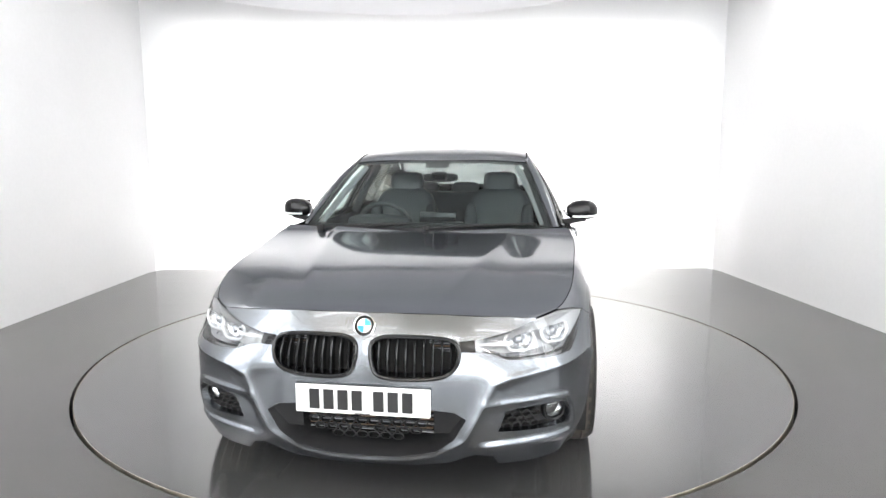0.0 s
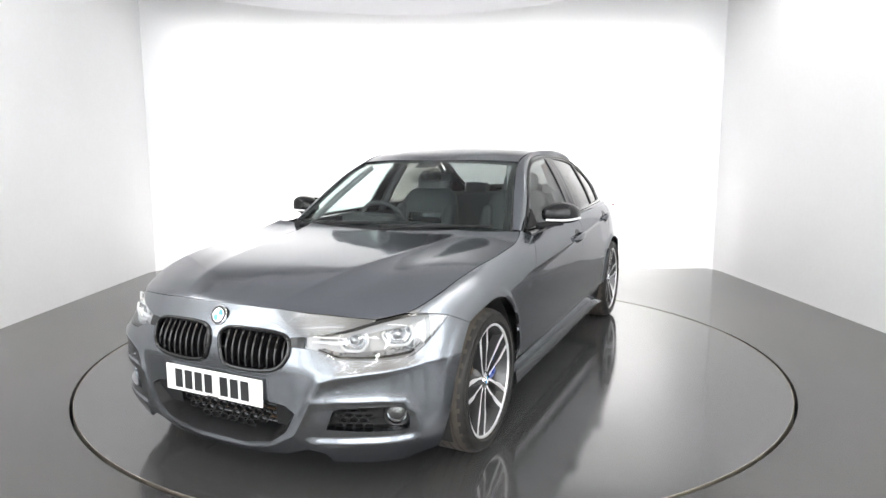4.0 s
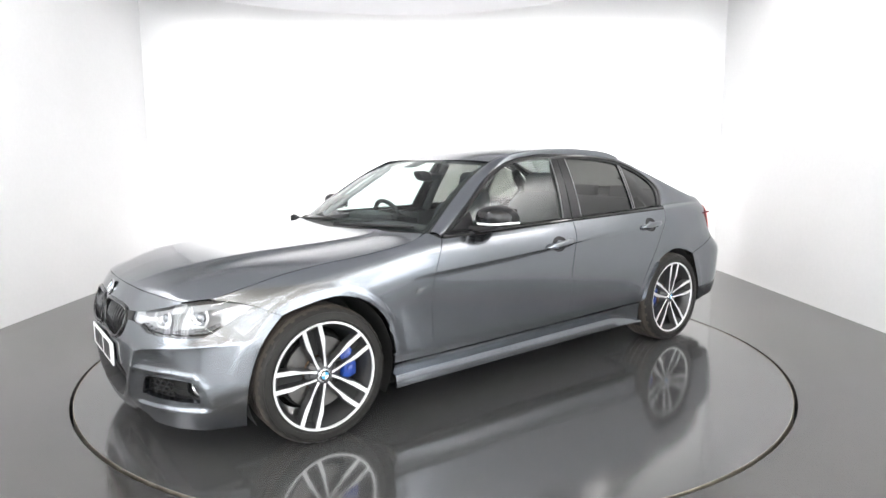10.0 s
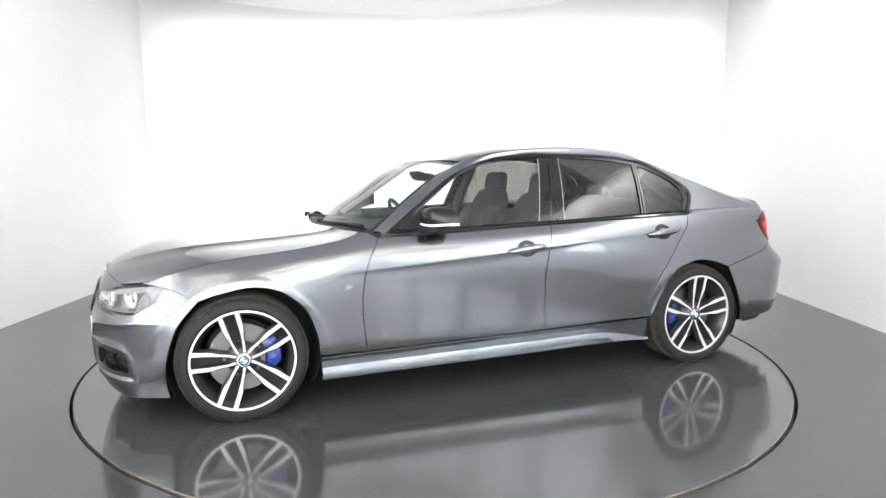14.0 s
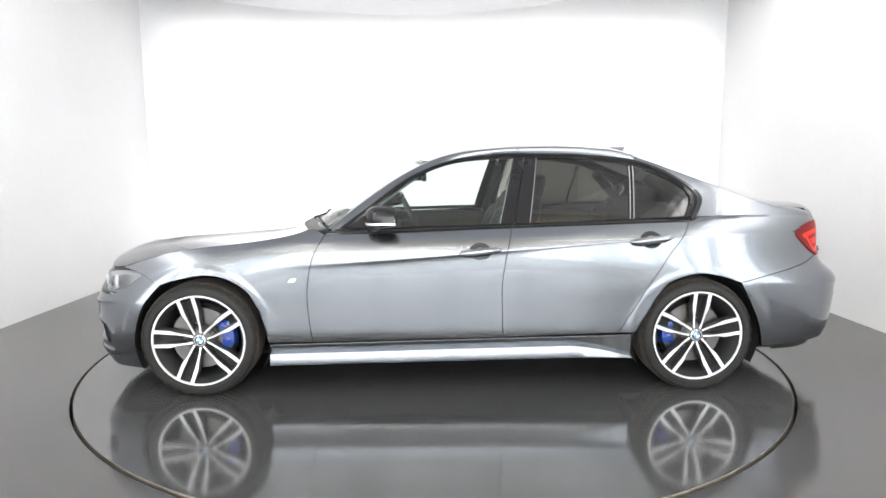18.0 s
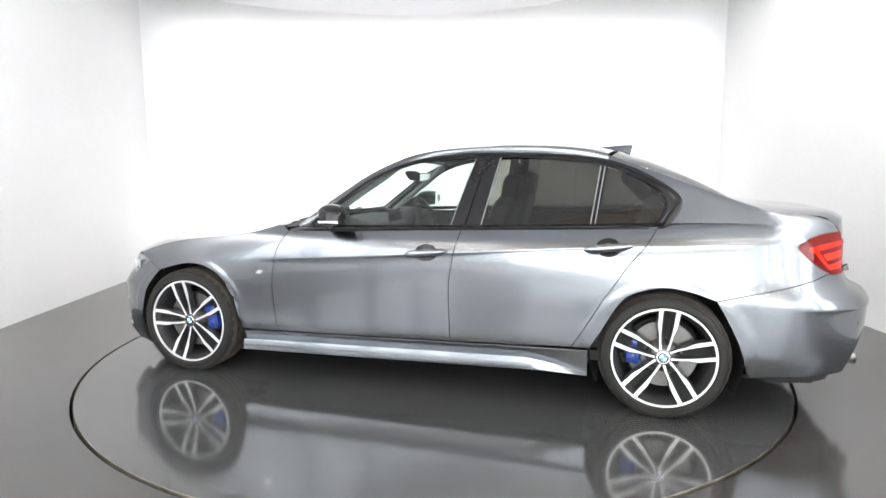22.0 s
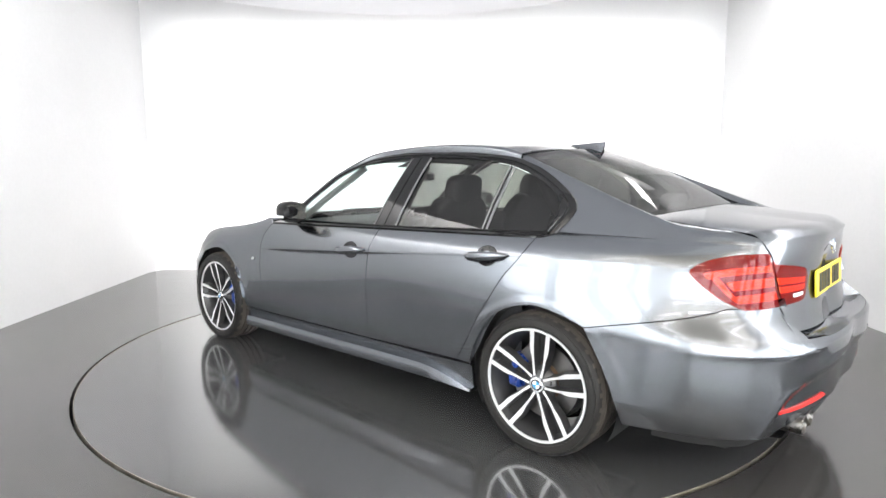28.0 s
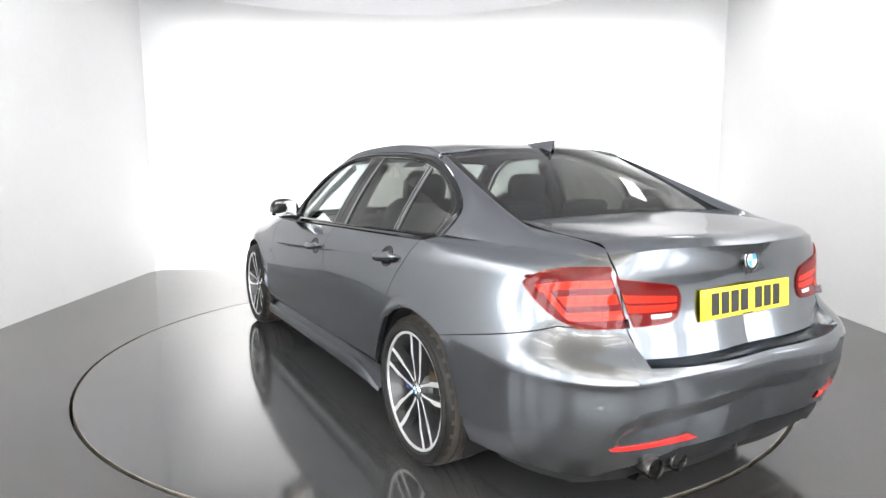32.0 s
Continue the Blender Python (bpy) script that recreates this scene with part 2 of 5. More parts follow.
ALLOY_DARK = mat("dark_grey_alloy", (0.050, 0.050, 0.052), 0.35, 0.4, 0.5, 0.1)
STEEL = mat("brake_disc_steel", (0.17, 0.165, 0.16), 0.38, 0.95, 0, 0.15, 30, 0.15, 500)
RUST = mat("rusty_hub_iron", (0.20, 0.13, 0.08), 0.75, 0.3, 0, 0.3, 25, 0.4, 200)
BLUE = mat("blue_caliper_paint", (0.012, 0.045, 0.26), 0.28, 0.0, 0.7, 0.1)
BADGE_BLUE = mat("badge_blue", (0.05, 0.30, 0.58), 0.2, 0, 0.8, 0.03)
WHITE = mat("white_enamel", (0.80, 0.81, 0.82), 0.3, 0, 0.3, 0.03)
RING_WHITE = mat("milky_light_guide", (0.58, 0.59, 0.60), 0.35, 0, 0, 0.03)
PLATE_WHITE = mat("white_plate", (0.86, 0.86, 0.85), 0.35, 0, 0.2, 0.02)
PLATE_YELLOW = mat("yellow_plate", (0.86, 0.66, 0.03), 0.35, 0, 0.2, 0.03)
INK = mat("black_ink", (0.015, 0.015, 0.016), 0.5, 0, 0, 0.05)
RED_LENS = mat("red_lamp_housing", (0.15, 0.008, 0.008), 0.35, 0, 0.0, 0.15, 8, spec=0.1)
RED_BRIGHT = mat("bright_red_light_bar", (1.0, 0.40, 0.09), 0.30, 0, 0.0, 0.10, 10, spec=0.1)
RED_REFLEX = mat("red_reflex", (0.78, 0.025, 0.020), 0.25, 0, 0.6, 0.08, 60)
LEATHER = mat("charcoal_leather", (0.065, 0.070, 0.076), 0.48, 0, 0, 0.2, 14, 0.35, 180)
DASH = mat("soft_black_dash", (0.050, 0.051, 0.053), 0.65, 0, 0, 0.12, 10, 0.3, 400)
HEADLINER = mat("grey_headliner", (0.32, 0.32, 0.32), 0.9, 0, 0, 0.06, 10, 0.2, 500)
GLASS = glass("clear_glass", (0.62, 0.69, 0.665))
GLASS_SCREEN = glass("windscreen_glass", (0.74, 0.82, 0.81), 0.6)
GLASS_DARK = glass("privacy_glass", (0.155, 0.155, 0.142))
GLASS_REAR = glass("dark_rear_glass", (0.23, 0.24, 0.235), 1.0)
RED_COVER = glass("red_lamp_cover", (0.90, 0.18, 0.13), 0.6)
LENS = glass("clear_lens", (0.93, 0.94, 0.95))
WALL_PAINT = mat("white_wall_paint", (0.80, 0.80, 0.81), 0.75, 0, 0, 0.025, 1.2, 0.12, 40)
# wall white again, kept a hair darker so the room corner shows
SIDE_PAINT = mat("white_side_wall_paint", (0.79, 0.79, 0.797), 0.75, 0, 0, 0.03, 0.9, 0.15, 36)
CEILING_PAINT = mat("white_ceiling_paint", (0.82, 0.82, 0.82), 0.8, 0, 0, 0.02, 1.5, 0.1, 30)
# emission adds a glow, so bonnet and rear window mirror the canopy brighter
FABRIC = mat("glowing_white_fabric", (0.50, 0.50, 0.515), 0.8, 0, 0, 0.02, 1.0, 0.05, 300, emit=0.5)
HALL_PAINT = mat("beige_hall_paint", (0.52, 0.47, 0.40), 0.7, 0, 0, 0.10, 0.8, 0.1, 30)
# glow for window panes added out of view to light hall and car
WINDOW_GLOW = mat("added_window_glow", (0.95, 0.98, 1.0), 0.4, 0, 0, 0.0, emit=4.7)
# weaker glow for the added side panes that brighten the car's flanks
SIDE_GLOW = mat("added_side_glow", (0.95, 0.98, 1.0), 0.4, 0, 0, 0.0, emit=3.4)
CONCRETE = mat("pale_concrete", (0.42, 0.41, 0.39), 0.55, 0, 0, 0.15, 1.5, 0.2, 60)
PIT = mat("dark_pit", (0.02, 0.02, 0.02), 0.8, 0, 0, 0.2)
EDGE_STEEL = mat("worn_edge_steel", (0.30, 0.27, 0.22), 0.35, 0.9, 0, 0.4, 14, 0.2, 200)


def floor_material(name, base, rough, cloud, ior=1.75):
    """Polished grey resin: cloudy tone, gloss broken by wipe marks and scuffs."""
    m = mat(name, base, rough, 0, 0.0, cloud, 0.9, 0.0, 35, 0.05, ior=ior)
    nt = m.node_tree
    bs = nt.nodes["Principled BSDF"]
    co, st, wn, rr = (nt.nodes.new(k) for k in ("ShaderNodeTexCoord", "ShaderNodeMapping", "ShaderNodeTexNoise", "ShaderNodeMapRange"))
    st.inputs["Scale"].default_value = (0.8, 3.0, 1)
    wn.inputs["Scale"].default_value, wn.inputs["Detail"].default_value = 2.2, 6
    nt.links.new(co.outputs["Object"], st.inputs[0])
    nt.links.new(st.outputs[0], wn.inputs["Vector"])
    rr.inputs["From Min"].default_value, rr.inputs["From Max"].default_value = 0.25, 0.8
    rr.inputs["To Min"].default_value, rr.inputs["To Max"].default_value = rough * 0.85, rough * 1.3
    nt.links.new(wn.outputs["Fac"], rr.inputs["Value"])
    nt.links.new(rr.outputs[0], bs.inputs["Roughness"])
    return m


RESIN = floor_material("grey_resin_floor", (0.046, 0.044, 0.043), 0.13, 0.10)
RESIN_DISC = floor_material("grey_resin_turntable", (0.060, 0.060, 0.061), 0.1, 0.06, 2.02)

# ---- mesh helpers ----
def link_mesh(name, bm, material, parent=None, label="", smooth=True, sharp=40):
    me = bpy.data.meshes.new(name)
    bm.normal_update()
    bm.to_mesh(me)
    bm.free()
    for m in (material if isinstance(material, (list, tuple)) else [material]):
        me.materials.append(m)
    if smooth:
        me.shade_smooth()
        me.set_sharp_from_angle(angle=radians(sharp))
    ob = new(name, me)
    if parent:
        ob.parent = parent
    if label:
        ob["label"] = label
    return ob


def part(name, bm, material, parent, label="", smooth=True, sharp=40):
    return link_mesh(name, bm, material, parent, label, smooth, sharp)


def box(x0, x1, y0, y1, z0, z1, bevel=0.0, segments=2, bm=None):
    bm = bm or bmesh.new()
    made = bmesh.ops.create_cube(bm, size=1)["verts"]
    bmesh.ops.transform(bm, verts=made, matrix=Matrix.Translation(((x0 + x1) / 2, (y0 + y1) / 2, (z0 + z1) / 2)) @ Matrix.Diagonal((x1 - x0, y1 - y0, z1 - z0, 1)))
    if bevel:
        bmesh.ops.bevel(bm, geom=list({e for v in made for e in v.link_edges}), offset=bevel, segments=segments, affect="EDGES", profile=0.5)
    return bm


def lathe(profile, n=48, axis="y", bm=None, centre=(0, 0, 0)):
    """Turns a profile of (radius, along) about an axis through centre."""
    bm = bm or bmesh.new()
    rings = []
    for r, a in profile:
        ring = []
        for k in range(n):
            c, s = math.cos(2 * math.pi * k / n), math.sin(2 * math.pi * k / n)
            p = {"y": (r * c, a, r * s), "z": (r * c, r * s, a), "x": (a, r * c, r * s)}[axis]
            ring.append(bm.verts.new(Vector(p) + Vector(centre)))
        rings.append(ring)
    for a, b in zip(rings, rings[1:]):
        for k in range(n):
            bm.faces.new((a[k], a[(k + 1) % n], b[(k + 1) % n], b[k]))
    bmesh.ops.recalc_face_normals(bm, faces=bm.faces)
    return bm


def tube(pts, radius, n=8, bm=None, closed=False):
    """A round bar along points."""
    bm = bm or bmesh.new()
    pts = [Vector(p) for p in pts]
    rings = []
    for i, p in enumerate(pts):
        a, b = pts[i - 1] if i or closed else p, pts[(i + 1) % len(pts)] if i + 1 < len(pts) or closed else p
        d = (b - a).normalized()
        u = d.orthogonal().normalized() if not rings else (last - d * last.dot(d)).normalized()
        last = u
        v = d.cross(u)
        r = radius[i] if isinstance(radius, (list, tuple)) else radius
        rings.append([bm.verts.new(p + (u * math.cos(2 * math.pi * k / n) + v * math.sin(2 * math.pi * k / n)) * r) for k in range(n)])
    for a, b in zip(rings, rings[1:] + (rings[:1] if closed else [])):
        for k in range(n):
            bm.faces.new((a[k], a[(k + 1) % n], b[(k + 1) % n], b[k]))
    if not closed:
        bm.faces.new(rings[0]), bm.faces.new(rings[-1])
    bmesh.ops.recalc_face_normals(bm, faces=bm.faces)
    return bm


def sheet(grid, bm=None, wrap=False):
    """Quads over a grid of points."""
    bm = bm or bmesh.new()
    vs = [[bm.verts.new(p) for p in row] for row in grid]
    rows = list(zip(vs, vs[1:])) + ([(vs[-1], vs[0])] if wrap else [])
    for a, b in rows:
        for k in range(len(a) - 1):
            bm.faces.new((a[k], a[k + 1], b[k + 1], b[k]))
    return bm


def slab(outline, depth, axis, bm=None):
    """A flat outline (3D points) pushed by depth along axis."""
    bm = bm or bmesh.new()
    a = [bm.verts.new(p) for p in outline]
    b = [bm.verts.new(Vector(p) + Vector(axis) * depth) for p in outline]
    n = len(a)
    bm.faces.new(a), bm.faces.new(b[::-1])
    for k in range(n):
        bm.faces.new((a[k], b[k], b[(k + 1) % n], a[(k + 1) % n]))
    bmesh.ops.recalc_face_normals(bm, faces=bm.faces)
    return bm


# ---- the studio ----
WALL_W, WALL_E, WALL_N, WALL_S, TOP = -3.46, 3.46, 3.25, -9.0, 3.6
DISC_R, PIT_R = 2.252, 2.268


def build_room():
    def wall(name, x0, x1, y0, y1, label, paint=SIDE_PAINT):
        tagged(link_mesh(name, box(x0, x1, y0, y1, -0.1, TOP), paint), label, "wall", kind="structure")
    wall("wall_west", WALL_W - 0.15, WALL_W, WALL_S, WALL_N, "plain white painted studio side wall")
    wall("wall_east", WALL_E, WALL_E + 0.15, WALL_S, WALL_N, "plain white painted studio side wall")
    wall("wall_north", WALL_W - 0.15, WALL_E + 0.15, WALL_N, WALL_N + 0.15, "bright white studio backdrop wall", WALL_PAINT)
    tagged(link_mesh("wall_south", box(WALL_W - 0.15, WALL_E + 0.15, WALL_S - 0.15, WALL_S, -0.1, TOP), HALL_PAINT), "beige painted hall end wall", "wall", kind="structure")
    # unseen glowing panes, added for the bright patches that the paint mirrors
    for k in range(5):
        x0 = WALL_W + 0.10 + 1.352 * k
        win = tagged(link_mesh("window_%d" % (k + 1), box(x0 + 0.06, x0 + 1.29, WALL_S + 0.01, WALL_S + 0.03, 0.10, 3.40), WINDOW_GLOW, smooth=False), "tall glowing hall window in a grey frame, added behind the camera", "window", kind="structure")
        for a, b, c, d in ((0.0, 0.06, 0.04, 3.46), (1.29, 1.35, 0.04, 3.46), (0.06, 1.29, 0.04, 0.10), (0.06, 1.29, 3.40, 3.46), (0.06, 1.29, 1.30, 1.36), (0.06, 1.29, 2.36, 2.42)):
            part("window_frame", box(x0 + a, x0 + b, WALL_S, WALL_S + 0.07, c, d), LAMP_GREY, win)
    # hall windows in the side walls, behind the camera, added to brighten the car
    for k in range(8):
        side = -1 if k < 4 else 1
        x_w, y0 = side * WALL_E, -3.35 - 1.20 * (k % 4)
        put = lambda a, b, c, d, near, far: box(min(x_w - side * near, x_w - side * far), max(x_w - side * near, x_w - side * far), y0 + a, y0 + b, c, d)
        win = tagged(link_mesh("window_%d" % (k + 6), put(0.05, 0.95, 0.55, 3.05, 0.01, 0.03), SIDE_GLOW, smooth=False), "glowing hall window in a grey frame, added to brighten the car", "window", kind="structure")
        for a, b, c, d in ((0.0, 0.05, 0.50, 3.10), (0.95, 1.0, 0.50, 3.10), (0.05, 0.95, 0.50, 0.55), (0.05, 0.95, 3.05, 3.10), (0.05, 0.95, 1.75, 1.80)):
            part("window_frame", put(a, b, c, d, 0.0, 0.07), LAMP_GREY, win)
    tagged(link_mesh("ceiling", box(WALL_W - 0.15, WALL_E + 0.15, -3.3, WALL_N + 0.15, TOP, TOP + 0.15), CEILING_PAINT), "white painted studio ceiling", "ceiling", kind="structure")
    tagged(link_mesh("ceiling_hall", box(WALL_W - 0.15, WALL_E + 0.15, WALL_S - 0.15, -3.3, TOP, TOP + 0.15), HALL_PAINT), "beige painted hall ceiling", "ceiling", kind="structure")
    for x, y in STRIPS:
        strip = new("strip_light")
        strip.location = (x, y, 3.37)
        part("housing", box(-0.78, 0.78, -0.06, 0.06, 0.0, 0.07, 0.008), WHITE, strip)
        for k in (-0.5, 0.5):
            part("hanger", tube([(k, 0, 0.06), (k, 0, TOP - 3.37)], 0.006), LAMP_GREY, strip)
        tagged(strip, "slim white strip light hung from the hall ceiling", "ceiling light", "hall strip lights")
    # unseen boards, added to shield floor and car from the cove lamps
    for x0, x1, y0, y1 in ((-3.3, 3.3, 2.02, 2.05), (-2.98, -2.95, -3.8, 0.7), (2.95, 2.98, -3.8, 0.7)):
        tagged(link_mesh("trim_light_block", box(x0, x1, y0, y1, 3.18, TOP, 0.003), CEILING_PAINT), "white board under the ceiling, added to block lamp glare", "pelmet", kind="structure")
    # floor with a round opening for the turntable
    bm, n = bmesh.new(), 160
    inner, low, outer = [], [], []
    for k in range(n):
        a = 2 * math.pi * (k + 0.5) / n
        c, s = math.cos(a), math.sin(a)
        inner.append(bm.verts.new((PIT_R * c, PIT_R * s, 0)))
        low.append(bm.verts.new((PIT_R * c, PIT_R * s, -0.12)))
        tx = (WALL_E if c > 0 else WALL_W) / c
        ty = (WALL_N if s > 0 else -WALL_N) / s
        d = min(tx, ty)
        outer.append(bm.verts.new((d * c, d * s, 0)))
    for k in range(n):
        j = (k + 1) % n
        bm.faces.new((inner[k], outer[k], outer[j], inner[j]))
        bm.faces.new((low[k], inner[k], inner[j], low[j]))
    v = [bm.verts.new(p) for p in ((WALL_W, -4.8, 0), (WALL_E, -4.8, 0), (WALL_E, -WALL_N, 0), (WALL_W, -WALL_N, 0))]
    bm.faces.new(v)
    tagged(link_mesh("floor", bm, RESIN, smooth=False), "dark grey polished resin studio floor", "floor", kind="structure")
    tagged(link_mesh("floor_hall", box(WALL_W, WALL_E, WALL_S, -4.8, -0.06, 0), CONCRETE), "pale concrete hall floor", "floor", kind="structure")
    pit = lathe([(0.0, -0.13), (PIT_R + 0.05, -0.13)], 64, "z")
    tagged(link_mesh("floor_pit", pit, PIT, smooth=False), "dark recess under the turntable", "pit", kind="structure")
    # suspended round fabric canopy, its fabric given an added glow
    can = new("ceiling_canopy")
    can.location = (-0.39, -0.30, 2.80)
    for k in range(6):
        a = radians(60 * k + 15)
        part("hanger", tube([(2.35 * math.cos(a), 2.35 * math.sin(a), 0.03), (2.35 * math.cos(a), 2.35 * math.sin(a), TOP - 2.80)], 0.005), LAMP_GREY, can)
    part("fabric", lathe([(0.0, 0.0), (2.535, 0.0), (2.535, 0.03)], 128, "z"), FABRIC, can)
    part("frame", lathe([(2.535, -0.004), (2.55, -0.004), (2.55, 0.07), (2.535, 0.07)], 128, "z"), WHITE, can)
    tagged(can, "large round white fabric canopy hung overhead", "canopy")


def build_turntable():
    turn = new("turntable")
    part("disc", slab([((DISC_R - 0.006) * math.cos(2 * math.pi * k / 200), (DISC_R - 0.006) * math.sin(2 * math.pi * k / 200), 0.0) for k in range(200)], 0.09, (0, 0, -1)), RESIN_DISC, turn, "", False)
    part("edge_ring", lathe([(DISC_R - 0.006, -0.09), (DISC_R - 0.006, 0.001), (DISC_R - 0.002, 0.002), (DISC_R, -0.002), (DISC_R, -0.09)], 200, "z"), EDGE_STEEL, turn, "worn bare steel edge ring")
    tagged(turn, "round grey polished turntable set flush in the floor", "turntable")
    return turn

# ---- car: panels ----
CAR = new("car")


def lin(pts, n):
    """n points evenly along straight pieces."""
    p = np.asarray(pts, float)
    s = np.r_[0, np.cumsum(np.linalg.norm(np.diff(p, axis=0), axis=1))]
    k = np.linspace(0, s[-1], n)
    return np.stack([np.interp(k, s, p[:, j]) for j in range(p.shape[1])], 1)


def even(pts, per):
    """Straight pieces, each cut into the same number of steps."""
    p = np.asarray(pts, float)
    t = np.linspace(0, 1, per + 1)[:-1, None]
    return np.vstack([a + (b - a) * t for a, b in zip(p, p[1:])] + [p[-1:]])


def coons(b, t, l, r):
    """Patch between four boundary curves: bottom and top run left to right, left and right run upward."""
    u, v = np.linspace(0, 1, len(b))[None, :, None], np.linspace(0, 1, len(l))[:, None, None]
    b, t, l, r = (np.asarray(c, float) for c in (b, t, l, r))
    return ((1 - v) * b[None] + v * t[None] + (1 - u) * l[:, None] + u * r[:, None]
            - ((1 - u) * (1 - v) * b[0] + u * (1 - v) * b[-1] + (1 - u) * v * t[0] + u * v * t[-1]))


def on_shell(g, out=0.0):
    p = shell(g[..., 0], g[..., 1])
    return push(p, out) if out else p


def push(p, d):
    """Moves a grid of points by d along its outward normal."""
    n = np.cross(np.gradient(p, axis=0), np.gradient(p, axis=1))
    n = n / np.maximum(np.linalg.norm(n, axis=-1, keepdims=True), 1e-9)
    if np.sum(n * (p - np.array([0, 0, 0.55]))) < 0:
        n = -n
    return p + n * d


def flip(g):
    return g * np.array([1, -1, 1])


def panel(name, grids, material=None, parent=None, label="", gap=0.002, hem=0.014, weld=2e-4, both=False, sharp=35):
    """Sheet-metal panel from grids of points: edges drawn back for the shut lines and turned inward."""
    bm = bmesh.new()
    for g in grids:
        n = np.cross(np.gradient(g, axis=0), np.gradient(g, axis=1))
        if np.sum(n * (g - np.array([0, 0, 0.5]))) < 0:
            g = g[::-1]
        sheet(g, bm)
        if both:
            sheet(flip(g)[::-1], bm)
    bmesh.ops.remove_doubles(bm, verts=bm.verts, dist=weld)
    bmesh.ops.dissolve_degenerate(bm, edges=bm.edges, dist=1e-5)
    bm.normal_update()
    mid = Vector((0, 0, 0.5))
    if sum(f.normal.dot(f.calc_center_median() - mid) * f.calc_area() for f in bm.faces) < 0:
        bmesh.ops.reverse_faces(bm, faces=bm.faces)
        bm.normal_update()
    edges = [e for e in bm.edges if len(e.link_faces) == 1]
    verts = {v for e in edges for v in e.verts}
    moved = {}
    for v in verts:
        es = [e for e in v.link_edges if len(e.link_faces) == 1]
        into = Vector((0, 0, 0))
        for e in es:
            f = e.link_faces[0]
            d = (e.other_vert(v).co - v.co).normalized()
            w = f.calc_center_median() - v.co
            w = w - d * w.dot(d)
            if w.length > 1e-7:
                into += w.normalized()
        moved[v] = (into.normalized() if into.length > 1e-6 else into, v.normal.copy())
    for v, (into, n) in moved.items():
        v.co += into * gap
    if hem:
        low = {v: bm.verts.new(v.co - n * hem) for v, (_, n) in moved.items()}
        for e in edges:
            a, b = e.link_loops[0].vert, e.link_loops[0].link_loop_next.vert
            bm.faces.new((b, a, low[a], low[b]))
    return part(name, bm, material or PAINT, parent or CAR, label, True, sharp)


def pair(name, grids, material=None, parent=None, label="", **kw):
    """The panel on the car's left and its mirror image on the right."""
    return (panel(name, grids, material, parent, label, **kw), panel(name, [flip(g) for g in grids], material, parent, label, **kw))


# shut lines, as (contour length, height)
DOOR_F = spline([(1.977, 0.305), (1.960, 0.444), (1.953, 0.575), (1.967, 0.703), (1.994, 0.800), (2.035, 0.876), (2.052, 0.908)], 120)
DOOR_B = spline([(3.044, 0.325), (3.036, 0.520), (3.037, 0.648), (3.061, 0.807), (3.094, 0.942)], 120)
DOOR_R = spline([(3.698, 0.344), (3.764, 0.451), (3.847, 0.596), (3.904, 0.682), (3.979, 0.796), (4.053, 0.886), (4.105, 0.972)], 120)
HOOD_EDGE = spline([(0.711, 0.703), (0.80, 0.714), (0.877, 0.726), (1.005, 0.763), (1.18, 0.806), (1.365, 0.835), (1.56, 0.856), (1.78, 0.888), (1.90, 0.915), (1.955, 0.938)], 40)
HOOD_FRONT = spline([(0.0, 0.734), (0.248, 0.733), (0.488, 0.721), (0.711, 0.703)], 76)
LAMP_TOP = spline([(0.43, 0.642), (0.52, 0.656), (0.61, 0.674), (0.70, 0.696), (0.79, 0.708), (0.869, 0.714), (0.95, 0.706), (1.035, 0.688)], 40)
LAMP_LOW = lin([(0.43, 0.604), (0.496, 0.591), (0.55, 0.568), (0.645, 0.564), (0.753, 0.563), (0.835, 0.567)], 40)
LAMP_OUT = spline([(0.835, 0.567), (0.885, 0.593), (0.96, 0.639), (1.035, 0.688)], 16)
ARCH_F = spline([(1.150, 0.637), (1.233, 0.664), (1.398, 0.694), (1.540, 0.664), (1.654, 0.572), (1.712, 0.440), (1.731, 0.305)], 40)
ARCH_FB = spline([(0.985, 0.150), (0.993, 0.275), (1.006, 0.370), (1.035, 0.470), (1.065, 0.535), (1.115, 0.600), (1.150, 0.637)], 24)
ARCH_R = spline([(3.789, 0.344), (3.820, 0.436), (3.876, 0.536), (3.967, 0.632), (4.130, 0.684), (4.277, 0.666), (4.390, 0.628)], 40)
ARCH_RB = spline([(4.558, 0.246), (4.541, 0.302), (4.500, 0.420), (4.440, 0.540), (4.390, 0.628)], 90)
BUMPER_Q = spline([(4.390, 0.628), (4.555, 0.667), (4.75, 0.710), (4.881, 0.742), (4.93, 0.757)], 24)
LID_SIDE = spline([(5.236, 0.648), (5.211, 0.703), (5.187, 0.757), (5.154, 0.914), (5.120, 0.985)], 26)


def sh(pts):
    return on_shell(np.asarray(pts, float))


